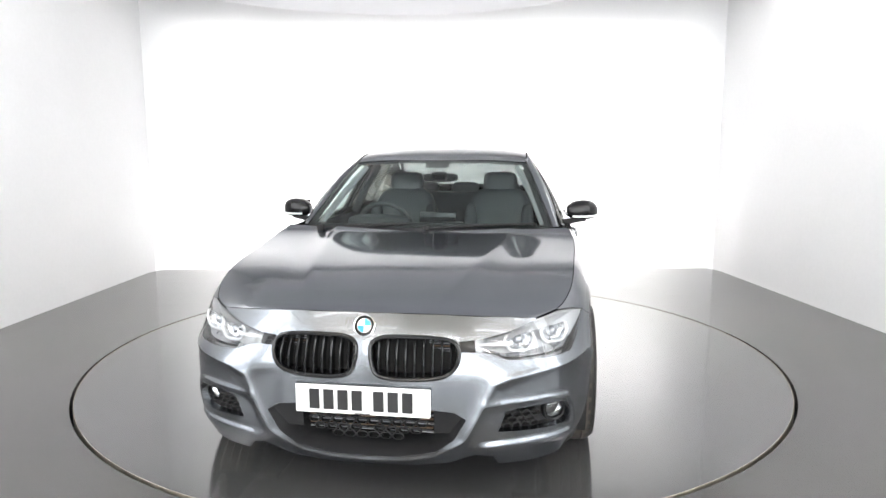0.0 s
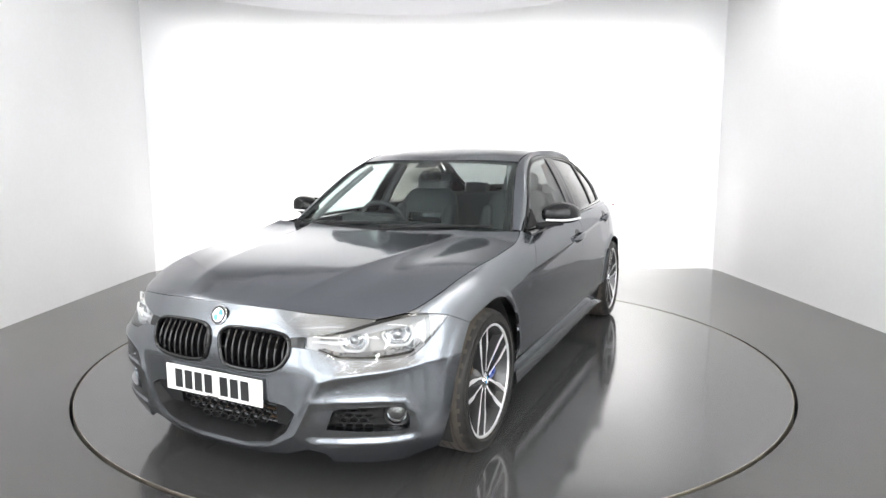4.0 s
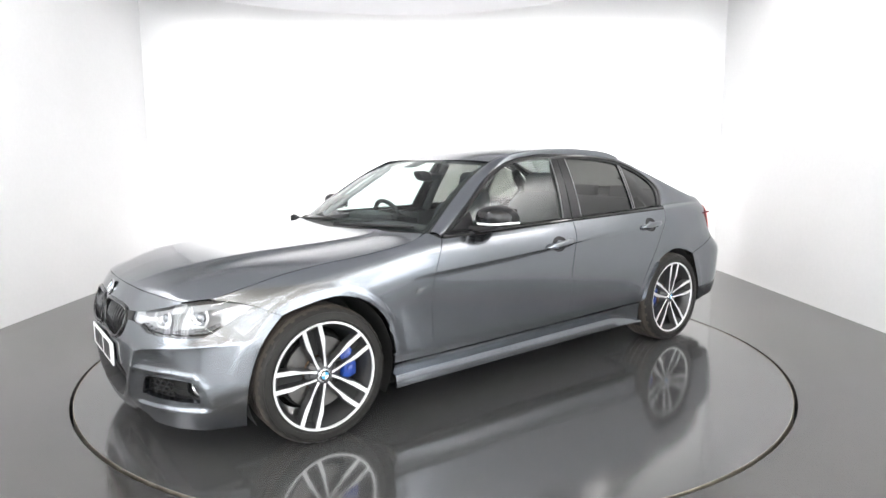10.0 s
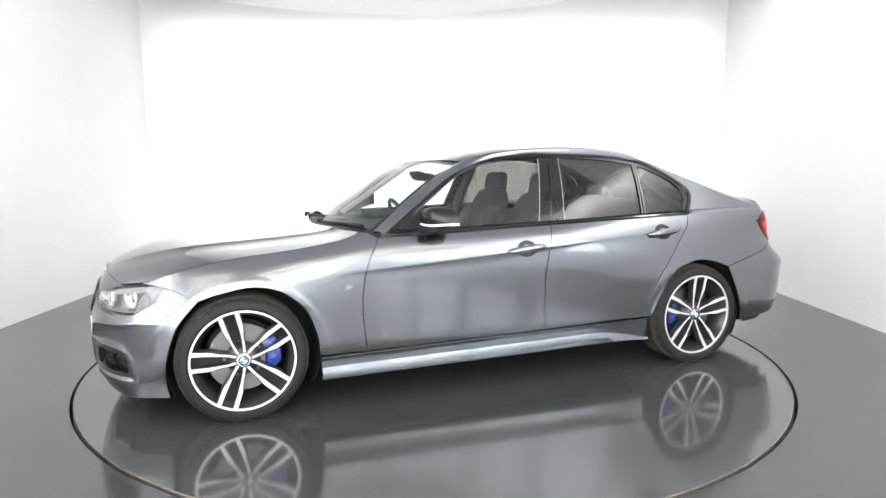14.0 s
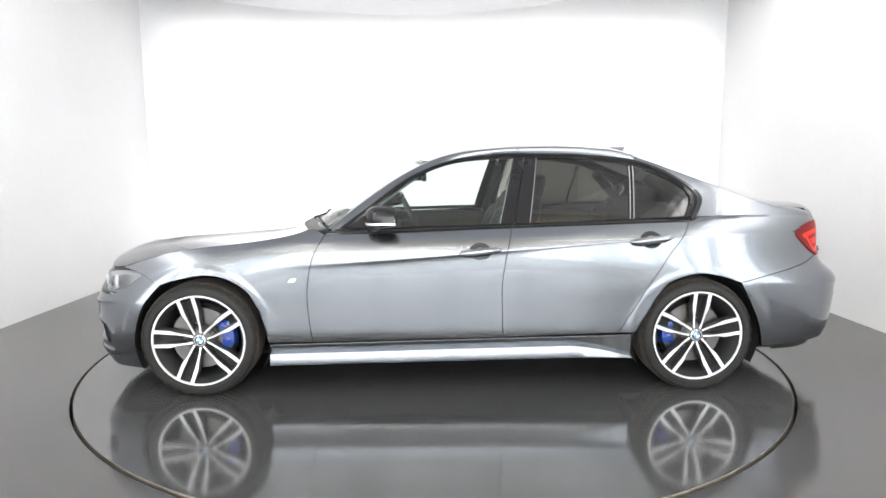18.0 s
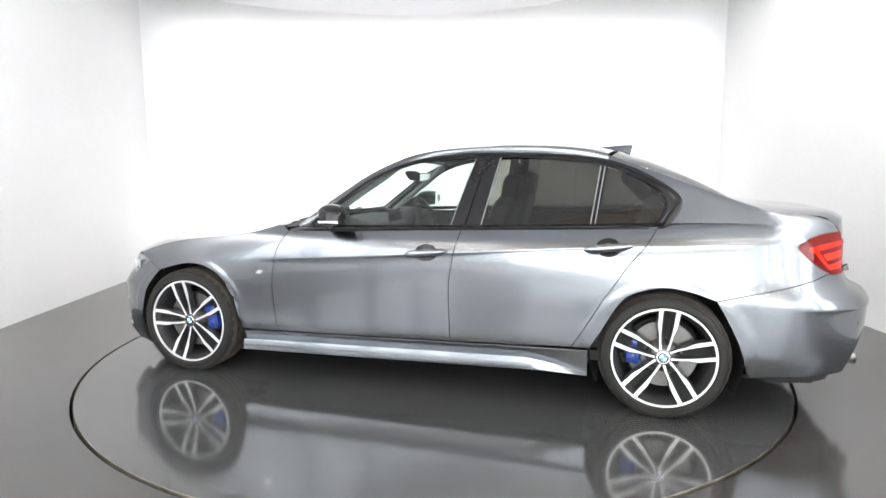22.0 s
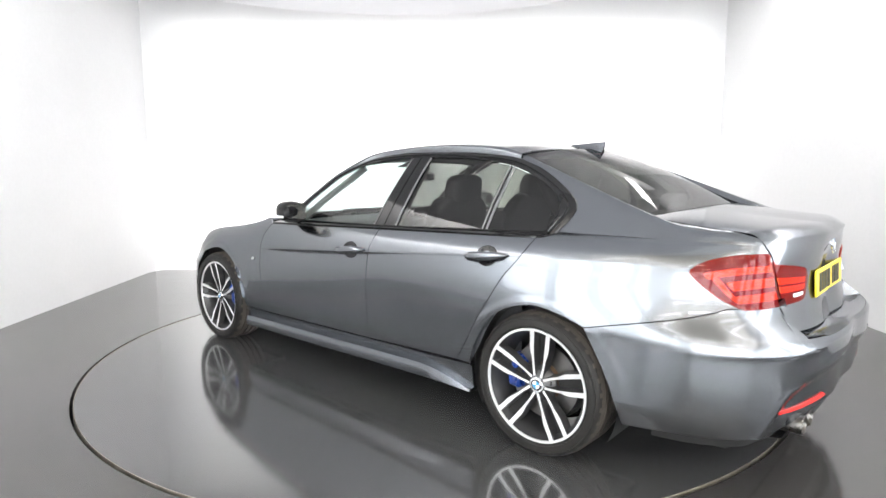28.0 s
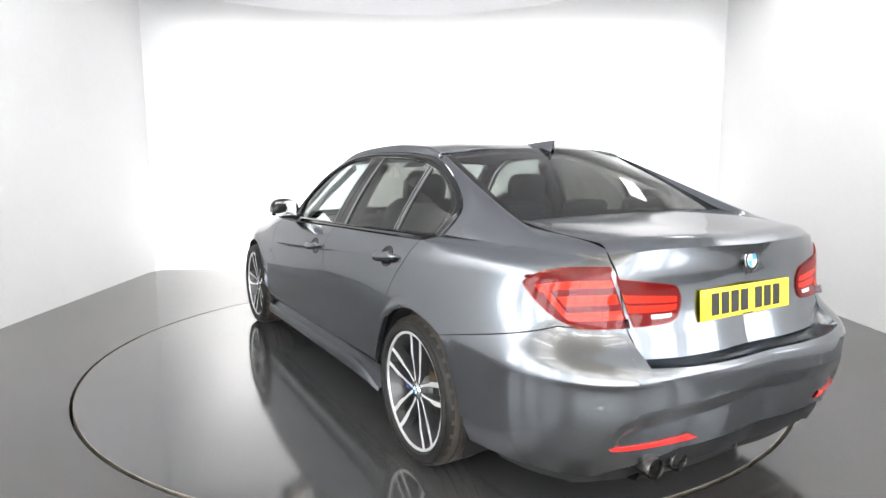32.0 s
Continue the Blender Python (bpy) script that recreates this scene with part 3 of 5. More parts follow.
def build_panels():
    made = {}
    # front wing, with the sliver between lamp and bonnet
    bottom = np.vstack([ARCH_F, lin([(1.731, 0.305), (1.977, 0.305)], 13)[1:]])
    n = len(bottom)
    top = spline(np.vstack([HOOD_EDGE[10::4], [(1.985, 0.938), (2.052, 0.908)]]), n)
    mid = lin([(1.035, 0.688), tuple(top[0])], 14)
    left = np.vstack([lin([(1.150, 0.637), (1.035, 0.688)], 107), mid[1:]])
    g1 = coons(bottom, top, left, DOOR_F)
    low, high = LAMP_TOP[LAMP_TOP[:, 0] > 0.86], HOOD_EDGE[4:11]
    g2 = coons(lin(low, 14), lin(high, 14), lin([tuple(low[0]), tuple(high[0])], 14), mid)
    made["wing"] = pair("front_wing", [on_shell(g1), on_shell(g2)])
    # doors
    top = spline([(2.052, 0.908), (2.5, 0.918), (3.094, 0.942)], 44)
    g = coons(lin([(1.977, 0.305), (3.044, 0.325)], 44), top, DOOR_F, DOOR_B)
    made["front_door"] = pair("front_door", [on_shell(g)])
    top = spline([(3.094, 0.942), (3.6, 0.956), (4.105, 0.972)], 40)
    g = coons(lin([(3.044, 0.325), (3.698, 0.344)], 40), top, DOOR_B, DOOR_R)
    made["rear_door"] = pair("rear_door", [on_shell(g)])
    # rear quarter up to the rear pillar
    bottom = np.vstack([lin([(3.698, 0.344), (3.789, 0.344)], 6), ARCH_R[1:], BUMPER_Q[1:], lin([(4.93, 0.757), (5.187, 0.757)], 12)[1:]])
    n = len(bottom)
    deck = spline([(4.105, 0.972), (4.5, 0.985), (4.9, 0.985), (5.125, 0.975)], n)
    right = spline([(5.187, 0.757), (5.154, 0.914), (5.125, 0.975)], 120)
    q1 = on_shell(coons(bottom, deck, DOOR_R, right))
    low = on_shell(deck)
    frame = spline([(-1.415, 0.985), (-1.470, 1.07), (-1.467, 1.125), (-1.39, 1.190), (-1.25, 1.268), (-1.10, 1.320)], 44)
    up = house(frame[:, 0], frame[:, 1])
    up[0] = low[0]
    edge = spline([tuple(up[-1]), (-1.112, 0.572, 1.339), (-1.17, 0.571, 1.317), (-1.25, 0.582, 1.285), (-1.40, 0.600, 1.221), (-1.60, 0.615, 1.135), (-1.76, 0.620, 1.074), (-1.95, 0.610, 1.050), (-2.10, 0.590, 1.034), (-2.195, 0.575, 1.012)], n)
    end = lin([tuple(low[-1]), tuple(edge[-1])], 44)
    q2 = coons(low, edge, up, end)
    v = np.linspace(0, 1, 44)[:, None]
    u = np.linspace(0, 1, n)[None]
    q2 = q2 + (0.004 * 4 * v * (1 - v) * np.clip(u * 3, 0, 1))[..., None] * np.array([0, 0.55, 0.83])
    made["quarter"] = pair("rear_quarter_panel", [q1, q2])
    # roof rail and front pillar, one pressing from the scuttle to the rear pillar
    frame = spline([(0.66, 0.912), (0.447, 1.071), (0.261, 1.205), (0.098, 1.283), (-0.065, 1.331), (-0.233, 1.351), (-0.396, 1.358), (-0.727, 1.355), (-0.95, 1.341), (-1.10, 1.320)], 60)
    low = house(frame[:, 0], frame[:, 1])
    seam = spline([(0.70, 0.745, 0.930), (0.50, 0.678, 1.085), (0.31, 0.622, 1.215), (0.14, 0.584, 1.302), (-0.02, 0.580, 1.354), (-0.25, 0.577, 1.382), (-0.6, 0.575, 1.398), (-0.95, 0.570, 1.382), (-1.10, 0.570, 1.348)], 60)
    rail = [low + (seam - low) * w + np.array([0, 0.55, 0.83]) * (0.012 * 4 * w * (1 - w)) for w in np.linspace(0, 1, 8)]
    made["rail"] = pair("roof_rail", [np.array(rail)], gap=0.001)
    # roof skin
    xs = np.linspace(-1.13, 0.13, 40)
    rows = []
    for w in np.linspace(-1, 1, 25):
        front, back = 0.125 + 0.07 * (1 - w * w), -1.10 - 0.06 * (1 - w * w)
        x = back + (front - back) * (xs - xs[0]) / (xs[-1] - xs[0])
        y_e = 0.574
        edge_z = np.interp(x, seam[::-1, 0], seam[::-1, 2]) - 0.001
        zc = np.maximum(roof_z(x), edge_z + 0.008)
        rows.append(np.stack([x, np.full_like(x, w * y_e), edge_z + (zc - edge_z) * (1 - np.abs(w) ** 3.6)], 1))
    panel("roof_panel", [np.array(rows)], gap=0.003)
    # bonnet: two halves welded on the middle line
    edge = sh(HOOD_EDGE)
    front = sh(HOOD_FRONT)
    x = front[0, 0] + (0.93 - front[0, 0]) * np.linspace(0, 1, 40) ** 1.15
    centre = np.stack([x, 0 * x, hood_z(x)], 1)
    centre[0] = front[0]
    rear = spline([tuple(centre[-1]), (0.90, 0.35, 0.930), tuple(edge[-1])], 76)
    g = coons(centre, edge, front, rear)
    v = np.linspace(0, 1, 76)[:, None]
    flat = centre[None, :, 2] + (edge[None, :, 2] - centre[None, :, 2]) * v ** 2.3
    u = np.linspace(0, 1, 40)[None]
    g[1:-1, 1:-1, 2] = (flat * 0.85 + g[..., 2] * 0.15)[1:-1, 1:-1]
    ridge = 0.34 + 0.26 * u
    g[..., 2] += (0.007 * np.where(v > ridge, np.exp(-np.maximum(v - ridge, 0) / 0.045), np.exp(np.minimum(v - ridge, 0) / 0.14)) - 0.003 * np.exp(-((v - ridge - 0.14) / 0.10) ** 2)) * np.clip(u * 5, 0, 1) * np.clip((1 - v) * 6, 0, 1)
    g[0, :, 1] = 0
    made["bonnet"] = panel("bonnet", [g], both=True, weld=1e-3)
    # front bumper: nose with the grille openings, mouth surround, and side with the intake opening
    kid = even([(0.030, 0.572), (0.030, 0.625), (0.060, 0.650), (0.124, 0.657), (0.273, 0.654), (0.345, 0.640), (0.366, 0.606), (0.354, 0.558), (0.312, 0.520), (0.232, 0.505), (0.110, 0.503), (0.050, 0.520), (0.030, 0.572)], 10)
    rect = even([(0.0, 0.58), (0.0, 0.66), (0.0, 0.734), (0.12, 0.734), (0.30, 0.731), (0.43, 0.723), (0.43, 0.62), (0.43, 0.535), (0.43, 0.47), (0.24, 0.47), (0.12, 0.47), (0.0, 0.47), (0.0, 0.58)], 10)
    nose = [on_shell(kid + (rect - kid) * w) for w in np.linspace(0, 1, 11)]
    strip = on_shell(coons(lin(LAMP_TOP[LAMP_TOP[:, 0] < 0.72], 16), lin(HOOD_FRONT[HOOD_FRONT[:, 0] > 0.425], 16), lin([tuple(LAMP_TOP[0]), (0.43, 0.723)], 6), lin([tuple(LAMP_TOP[LAMP_TOP[:, 0] < 0.72][-1]), tuple(HOOD_FRONT[-1])], 6)))
    mouth = even([(0.0, 0.186), (0.125, 0.188), (0.272, 0.216), (0.345, 0.268), (0.389, 0.350), (0.345, 0.378), (0.265, 0.387), (0.12, 0.390), (0.0, 0.390)], 16)
    chin = even([(0.0, 0.150), (0.18, 0.150), (0.33, 0.160), (0.43, 0.20), (0.43, 0.37), (0.43, 0.45), (0.43, 0.47), (0.14, 0.47), (0.0, 0.47)], 16)
    low_mid = [on_shell(mouth + (chin - mouth) * w) for w in np.linspace(0, 1, 24)]
    h1, h2, h3, h4, o1, o2, o3, o4 = (0.51, 0.295), (0.535, 0.368), (0.790, 0.374), (0.812, 0.285), (0.43, 0.20), (0.43, 0.604), (1.150, 0.637), (0.985, 0.150)
    n, m = 64, 30
    h_top, h_low = spline([h2, (0.56, 0.380), (0.65, 0.387), (0.745, 0.384), h3], n), lin([h1, h4], n)
    h_left, h_right = lin([h1, h2], m), spline([h4, (0.812, 0.33), (0.806, 0.356), h3], m)
    crown = lin(np.vstack([LAMP_LOW, LAMP_OUT[1:], [o3]]), n)
    side = [coons(lin([o1, h1], 26), lin([o2, h2], 26), lin([o1, o2], m), h_left), coons(h_top, crown, lin([h2, o2], 44), lin([h3, o3], 44)),
            coons(lin([h4, o4], 26), lin([h3, o3], 26), h_right, lin(ARCH_FB, m)), coons(lin([o1, (0.50, 0.19), (0.53, 0.146), (0.86, 0.144), o4], n), h_low, lin([o1, h1], 26), lin([o4, h4], 26))]
    panel("front_bumper", [np.array(nose), strip, np.array(low_mid)] + [on_shell(g) for g in side], both=True, weld=1.5e-3, hem=0.03, gap=0)
    # rear bumper and boot lid
    top = np.vstack([lin(BUMPER_Q, 24), lin([(4.93, 0.757), (5.187, 0.757)], 10)[1:], lin(LID_SIDE[:12][::-1], 12)[1:], lin([(5.236, 0.648), (5.40, 0.643), (PLAN_L, 0.640)], 22)[1:]])
    n = len(top)
    bottom = lin([(4.558, 0.246), (4.748, 0.262), (5.079, 0.266), (5.228, 0.306), (5.369, 0.352), (5.617, 0.358), (PLAN_L, 0.360)], n)
    g = coons(bottom, top, ARCH_RB, lin([(PLAN_L, 0.360), (PLAN_L, 0.640)], 90))
    panel("rear_bumper", [on_shell(g)], both=True, weld=1.2e-3, hem=0.03)
    lip = spline([(5.120, 0.987), (5.30, 1.014), (5.55, 1.026), (PLAN_L, 1.029)], 40)
    g = coons(lin([(5.236, 0.648), (5.40, 0.643), (PLAN_L, 0.640)], 40), lip, LID_SIDE, lin([(PLAN_L, 0.640), (PLAN_L, 1.008)], 26))
    upright = g.copy()
    upright[..., 1] = np.where(g[..., 1] < 0.73, 0.73 - 0.35 * (0.73 - g[..., 1]), g[..., 1])
    z = g[..., 1].copy()
    g = on_shell(upright)
    g[..., 2] = z + 0.004
    flare = np.clip((np.linspace(0, 1, 26)[:, None] - 0.78) / 0.22, 0, 1) ** 2 * np.clip(np.linspace(0, 1, 40)[None] * 6, 0, 1)
    g[..., 0] -= 0.014 * flare
    # ledge between the lid's foot and the bumper's upper edge
    foot = np.vstack([on_shell(lin(LID_SIDE[:10][::-1], 10)), on_shell(lin([(5.236, 0.648), (5.40, 0.643), (PLAN_L, 0.640)], 22))[1:]])
    inner = np.vstack([g[:10, 0][::-1], lin(g[0], 22)[1:]]) + np.array([0.012, 0, -0.004])
    made["ledge"] = panel("bumper_ledge", [np.array([foot - np.array([0, 0, 0.002]), foot * 0.7 + inner * 0.3 - np.array([0, 0, 0.008]), foot * 0.3 + inner * 0.7 - np.array([0, 0, 0.012]), inner])], PAINT, None, "painted ledge under the boot lid", both=True, weld=1e-3, gap=0, hem=0)
    top_edge = g[-1]
    fore = spline([(-1.765, 0.600, 1.075), (-1.80, 0.30, 1.086), (-1.80, 0, 1.088)], 40)
    side_l = spline([tuple(top_edge[0]), (-2.17, 0.5765, 1.025), (-2.10, 0.587, 1.035), (-1.95, 0.607, 1.051), (-1.765, 0.612, 1.075)], 26)
    side_r = spline([tuple(top_edge[-1]), (-2.30, 0, 1.039), (-2.20, 0, 1.046), (-2.0, 0, 1.063), (-1.80, 0, 1.088)], 26)
    deck = coons(top_edge, fore, side_l, side_r)
    made["boot"] = panel("boot_lid", [g, deck], both=True, weld=1.2e-3)
    # sill skirts
    z = lambda s, k: knots((1.72, 3.8), ((0.165, 0.195), (0.300, 0.338))[k], s)
    s = np.linspace(1.735, 3.785, 50)
    prof = [(0.0, -0.06), (0.03, -0.012), (0.07, 0.001), (0.12, 0.003), (0.35, -0.001), (0.54, -0.007), (0.58, -0.027), (0.60, -0.033), (0.88, -0.018), (0.915, -0.010), (0.94, -0.010), (1.0, -0.030)]
    rows = []
    fall = 1 - 0.85 * np.clip((s - 3.42) / 0.34, 0, 1) ** 1.6
    for w, o in prof:
        p = shell(s, np.full_like(s, 0.33))
        p[:, 2] = z(s, 0) + (z(s, 1) - z(s, 0)) * (w * fall if w < 0.62 else w)
        p[:, 1] += o
        rows.append(p)
    pair("side_skirt", [np.array(rows)], sharp=25)
    return made

# ---- car: wheels ----
def wheel(x, y, side, width, phase, caliper):
    """One alloy wheel with five double spokes; the axle runs along y, the outer face away from the car."""
    h = width / 2
    rim = lathe([(0.2575, h - 0.004), (0.2595, h - 0.010), (0.257, h - 0.020), (0.238, h - 0.030), (0.230, 0.02), (0.214, -0.03), (0.216, -h + 0.02), (0.246, -h + 0.004),
                 (0.240, -h + 0.012), (0.209, -h + 0.024), (0.207, -0.03), (0.222, 0.02), (0.230, h - 0.030), (0.2465, h - 0.012), (0.2475, h - 0.004), (0.2575, h - 0.004)], 80)
    for f in rim.faces:
        f.material_index = 1 if all(v.co.y > h - 0.0125 for v in f.verts) else 0
    hub = part("wheel", rim, [ALLOY_DARK, ALLOY], CAR, "alloy wheel with a low-profile tyre")
    hub.matrix_basis = pose(x, y, 0.3230) if side > 0 else pose(x, y, 0.3230, 0, 0, 180)
    # tyre with grooved tread
    prof = [(0.250, h - 0.022), (0.257, h - 0.008), (0.268, h + 0.002), (0.289, h + 0.004), (0.307, h - 0.003), (0.316, h - 0.014), (0.3215, h - 0.026)]
    grooves = []
    for k in (0.55, 0.18, -0.18, -0.55):
        c = k * h
        grooves += [(0.3250, c + 0.006), (0.3185, c + 0.005), (0.3185, c - 0.005), (0.3250, c - 0.006)]
    back = [(r, -a) for r, a in prof[::-1]]
    bm = lathe(prof + grooves + back, 96)
    for v in bm.verts:
        r = math.hypot(v.co.x, v.co.z)
        k = round(math.atan2(v.co.z, v.co.x) / (2 * math.pi) * 96)
        if 0.313 < r < 0.3235 and abs(v.co.y) > 0.6 * h and k % 3 == 0:
            v.co.x, v.co.z = v.co.x * 0.988, v.co.z * 0.988
        v.co.z = max(v.co.z, -0.3230)
    for f in bm.faces:
        f.material_index = 1 if all(math.hypot(v.co.x, v.co.z) > 0.3125 for v in f.verts) else 0
    part("tyre", bm, [RUBBER, TREAD], hub, "black low-profile rubber tyre", sharp=30)
    for r in (0.269, 0.302):
        part("sidewall_rib", lathe([(r - 0.002, h + 0.001), (r - 0.001, h + 0.0058), (r + 0.001, h + 0.0058), (r + 0.002, h + 0.001)], 72), RUBBER, hub)
    # spokes: bright machined faces, dark flanks
    face = h - 0.012
    spin = -1 if side > 0 else 1
    for k in range(5):
        for w in (-1, 1):
            a = radians(phase + 72 * k)
            stations = [(0.030, 0.0150, 0.0085, -0.016), (0.075, 0.0245, 0.0070, -0.014), (0.118, 0.0300, 0.0074, -0.010), (0.150, 0.0360, 0.0112, -0.006), (0.172, 0.0385, 0.0122, -0.004), (0.210, 0.0395, 0.0120, -0.002), (0.249, 0.0410, 0.0125, 0.002)]
            bm, rings = bmesh.new(), []
            for r, off, hw, dip in stations:
                ring = []
                for lat, dep in ((-hw, 0), (hw, 0), (hw + 0.0055, -0.040), (-hw - 0.0055, -0.040)):
                    px, pz = r, w * off + lat
                    ring.append(bm.verts.new((spin * (px * math.cos(a) - pz * math.sin(a)), face + dip + dep, px * math.sin(a) + pz * math.cos(a))))
                rings.append(ring)
            for p, q in zip(rings, rings[1:]):
                for j in range(4):
                    f = bm.faces.new((p[j], p[(j + 1) % 4], q[(j + 1) % 4], q[j]))
                    f.material_index = 1 if j == 0 else 0
            bm.faces.new(rings[0]), bm.faces.new(rings[-1])
            bmesh.ops.recalc_face_normals(bm, faces=bm.faces)
            bmesh.ops.bevel(bm, geom=[e for e in bm.edges if len({f.material_index for f in e.link_faces}) == 2 and len(e.link_faces) == 2], offset=0.0018, segments=1, affect="EDGES")
            part("spoke", bm, [ALLOY_DARK, ALLOY], hub, "", True, 25)
        a2 = radians(phase + 72 * k)
        bm, rows = bmesh.new(), []
        for r, hw, d in ((0.098, 0.018, 0.042), (0.14, 0.024, 0.046), (0.18, 0.028, 0.046), (0.21, 0.032, 0.040), (0.232, 0.036, 0.034)):
            rows.append([(spin * (r * math.cos(a2) - w * math.sin(a2)), face - d, r * math.sin(a2) + w * math.cos(a2)) for w in (-hw, 0.0, hw)])
        part("spoke_web", sheet(np.array(rows), bm), LINER, hub)
        part("wheel_bolt", lathe([(0.011, face - 0.055), (0.011, face - 0.030), (0.008, face - 0.028), (0.0, face - 0.030)], 12, "y", None, (spin * 0.060 * math.cos(a2), 0, 0.060 * math.sin(a2))), LINER, hub)
    part("hub_face", lathe([(0.0, face - 0.050), (0.085, face - 0.052), (0.078, face - 0.036), (0.050, face - 0.022), (0.042, face - 0.016), (0.034, face - 0.014), (0.0, face - 0.014)], 40), ALLOY_DARK, hub)
    part("hub_cap_rim", lathe([(0.027, face - 0.012), (0.034, face - 0.012), (0.036, face - 0.016), (0.027, face - 0.016), (0.027, face - 0.012)], 32), CHROME, hub)
    roundel(hub, (0, face - 0.010, 0), (0, 1, 0), (0, 0, 1), 0.027, 0.018, name="hub_cap")
    part("brake_disc", lathe([(0.085, 0.034), (0.172, 0.034), (0.172, 0.012), (0.085, 0.012), (0.085, 0.034)], 64), STEEL, hub)
    part("disc_bell", lathe([(0.0, 0.056), (0.078, 0.054), (0.086, 0.034), (0.086, 0.0), (0.0, 0.0)], 40), RUST, hub)
    part("backing_plate", lathe([(0.03, -0.02), (0.185, -0.02), (0.185, -0.028), (0.03, -0.028)], 40), LINER, hub)
    # caliper over the disc
    bm, rings = bmesh.new(), []
    for k in range(9):
        a = radians(caliper - 32 + 8 * k)
        end = 0.82 if k in (0, 8) else 1.0
        ring = []
        for r, dy in ((0.112 / end * 0.96, 0.040), (0.118, 0.062 * end), (0.150, 0.066 * end), (0.182 * end, 0.060 * end), (0.190 * end, 0.040), (0.190 * end, 0.0), (0.112, 0.036)):
            ring.append(bm.verts.new((spin * r * math.cos(a), dy, r * math.sin(a))))
        rings.append(ring)
    for p, q in zip(rings, rings[1:]):
        for j in range(7):
            bm.faces.new((p[j], p[(j + 1) % 7], q[(j + 1) % 7], q[j]))
    bm.faces.new(rings[0]), bm.faces.new(rings[-1])
    bmesh.ops.recalc_face_normals(bm, faces=bm.faces)
    part("brake_caliper", bm, BLUE, hub, "blue painted brake caliper", True, 50)
    for k in (-14, 14):
        a = radians(caliper + k)
        part("caliper_boss", lathe([(0.018, 0.055), (0.018, 0.070), (0.014, 0.073), (0.0, 0.073)], 20, "y", None, (spin * 0.150 * math.cos(a), 0, 0.150 * math.sin(a))), BLUE, hub)
    return hub


def roundel(parent, at, normal, up, outer, inner, name="badge"):
    """Round badge: silver rim, black ring, quartered blue and white middle."""
    n, u = Vector(normal).normalized(), Vector(up).normalized()
    u = (u - n * u.dot(n)).normalized()
    v = n.cross(u)
    m = Matrix((u.to_4d(), v.to_4d(), n.to_4d(), (0, 0, 0, 1))).transposed()
    for k in range(3):
        m[3][k] = 0
    m.translation = Vector(at)

    def put(bm):
        bmesh.ops.transform(bm, matrix=m, verts=bm.verts)
        return bm
    base = part(name, put(lathe([(0.0, -0.003), (outer * 0.96, -0.003), (outer * 0.96, 0.0008), (0.0, 0.0014)], 36, "z")), BLACK_GLOSS, parent, "round badge with a blue and white middle")
    part("rim", put(lathe([(outer * 0.93, 0.0), (outer * 0.94, 0.003), (outer, 0.002), (outer, -0.003), (outer * 0.93, 0.0)], 36, "z")), CHROME, base)
    part("ring", put(lathe([(inner * 0.98, 0.001), (inner, 0.0032), (inner * 1.07, 0.0032), (inner * 1.09, 0.001)], 36, "z")), CHROME, base)
    for k in range(4):
        bm = bmesh.new()
        c = bm.verts.new((0, 0, 0.003))
        arc = [bm.verts.new((inner * math.cos(math.pi / 2 * k + math.pi / 16 * j), inner * math.sin(math.pi / 2 * k + math.pi / 16 * j), 0.0024)) for j in range(9)]
        for a, b in zip(arc, arc[1:]):
            bm.faces.new((c, a, b))
        part("quarter", put(bm), BADGE_BLUE if k % 2 else WHITE, base)
    return base


# ---- car: glass and trims ----
WIN_F_TOP = [(0.557, 0.934), (0.447, 1.036), (0.319, 1.131), (0.197, 1.214), (0.063, 1.271), (-0.065, 1.303), (-0.233, 1.320), (-0.373, 1.328)]
FRAME_TOP = [(0.665, 0.905), (0.447, 1.071), (0.261, 1.205), (0.098, 1.283), (-0.065, 1.331), (-0.233, 1.351), (-0.396, 1.358), (-0.727, 1.355), (-0.95, 1.341), (-1.10, 1.320), (-1.25, 1.268), (-1.39, 1.190), (-1.467, 1.125), (-1.470, 1.07), (-1.405, 0.975)]
PANE_TOP = [(0.557, 0.934), (0.447, 1.036), (0.319, 1.131), (0.197, 1.214), (0.063, 1.271), (-0.065, 1.303), (-0.233, 1.320), (-0.373, 1.328), (-0.512, 1.331), (-0.721, 1.325), (-0.884, 1.314), (-1.064, 1.285), (-1.204, 1.240), (-1.326, 1.179), (-1.386, 1.118), (-1.388, 1.070), (-1.349, 0.995)]


def on_house(g, out=0.0):
    p = house(g[..., 0], g[..., 1])
    p[..., 1] += out
    return p


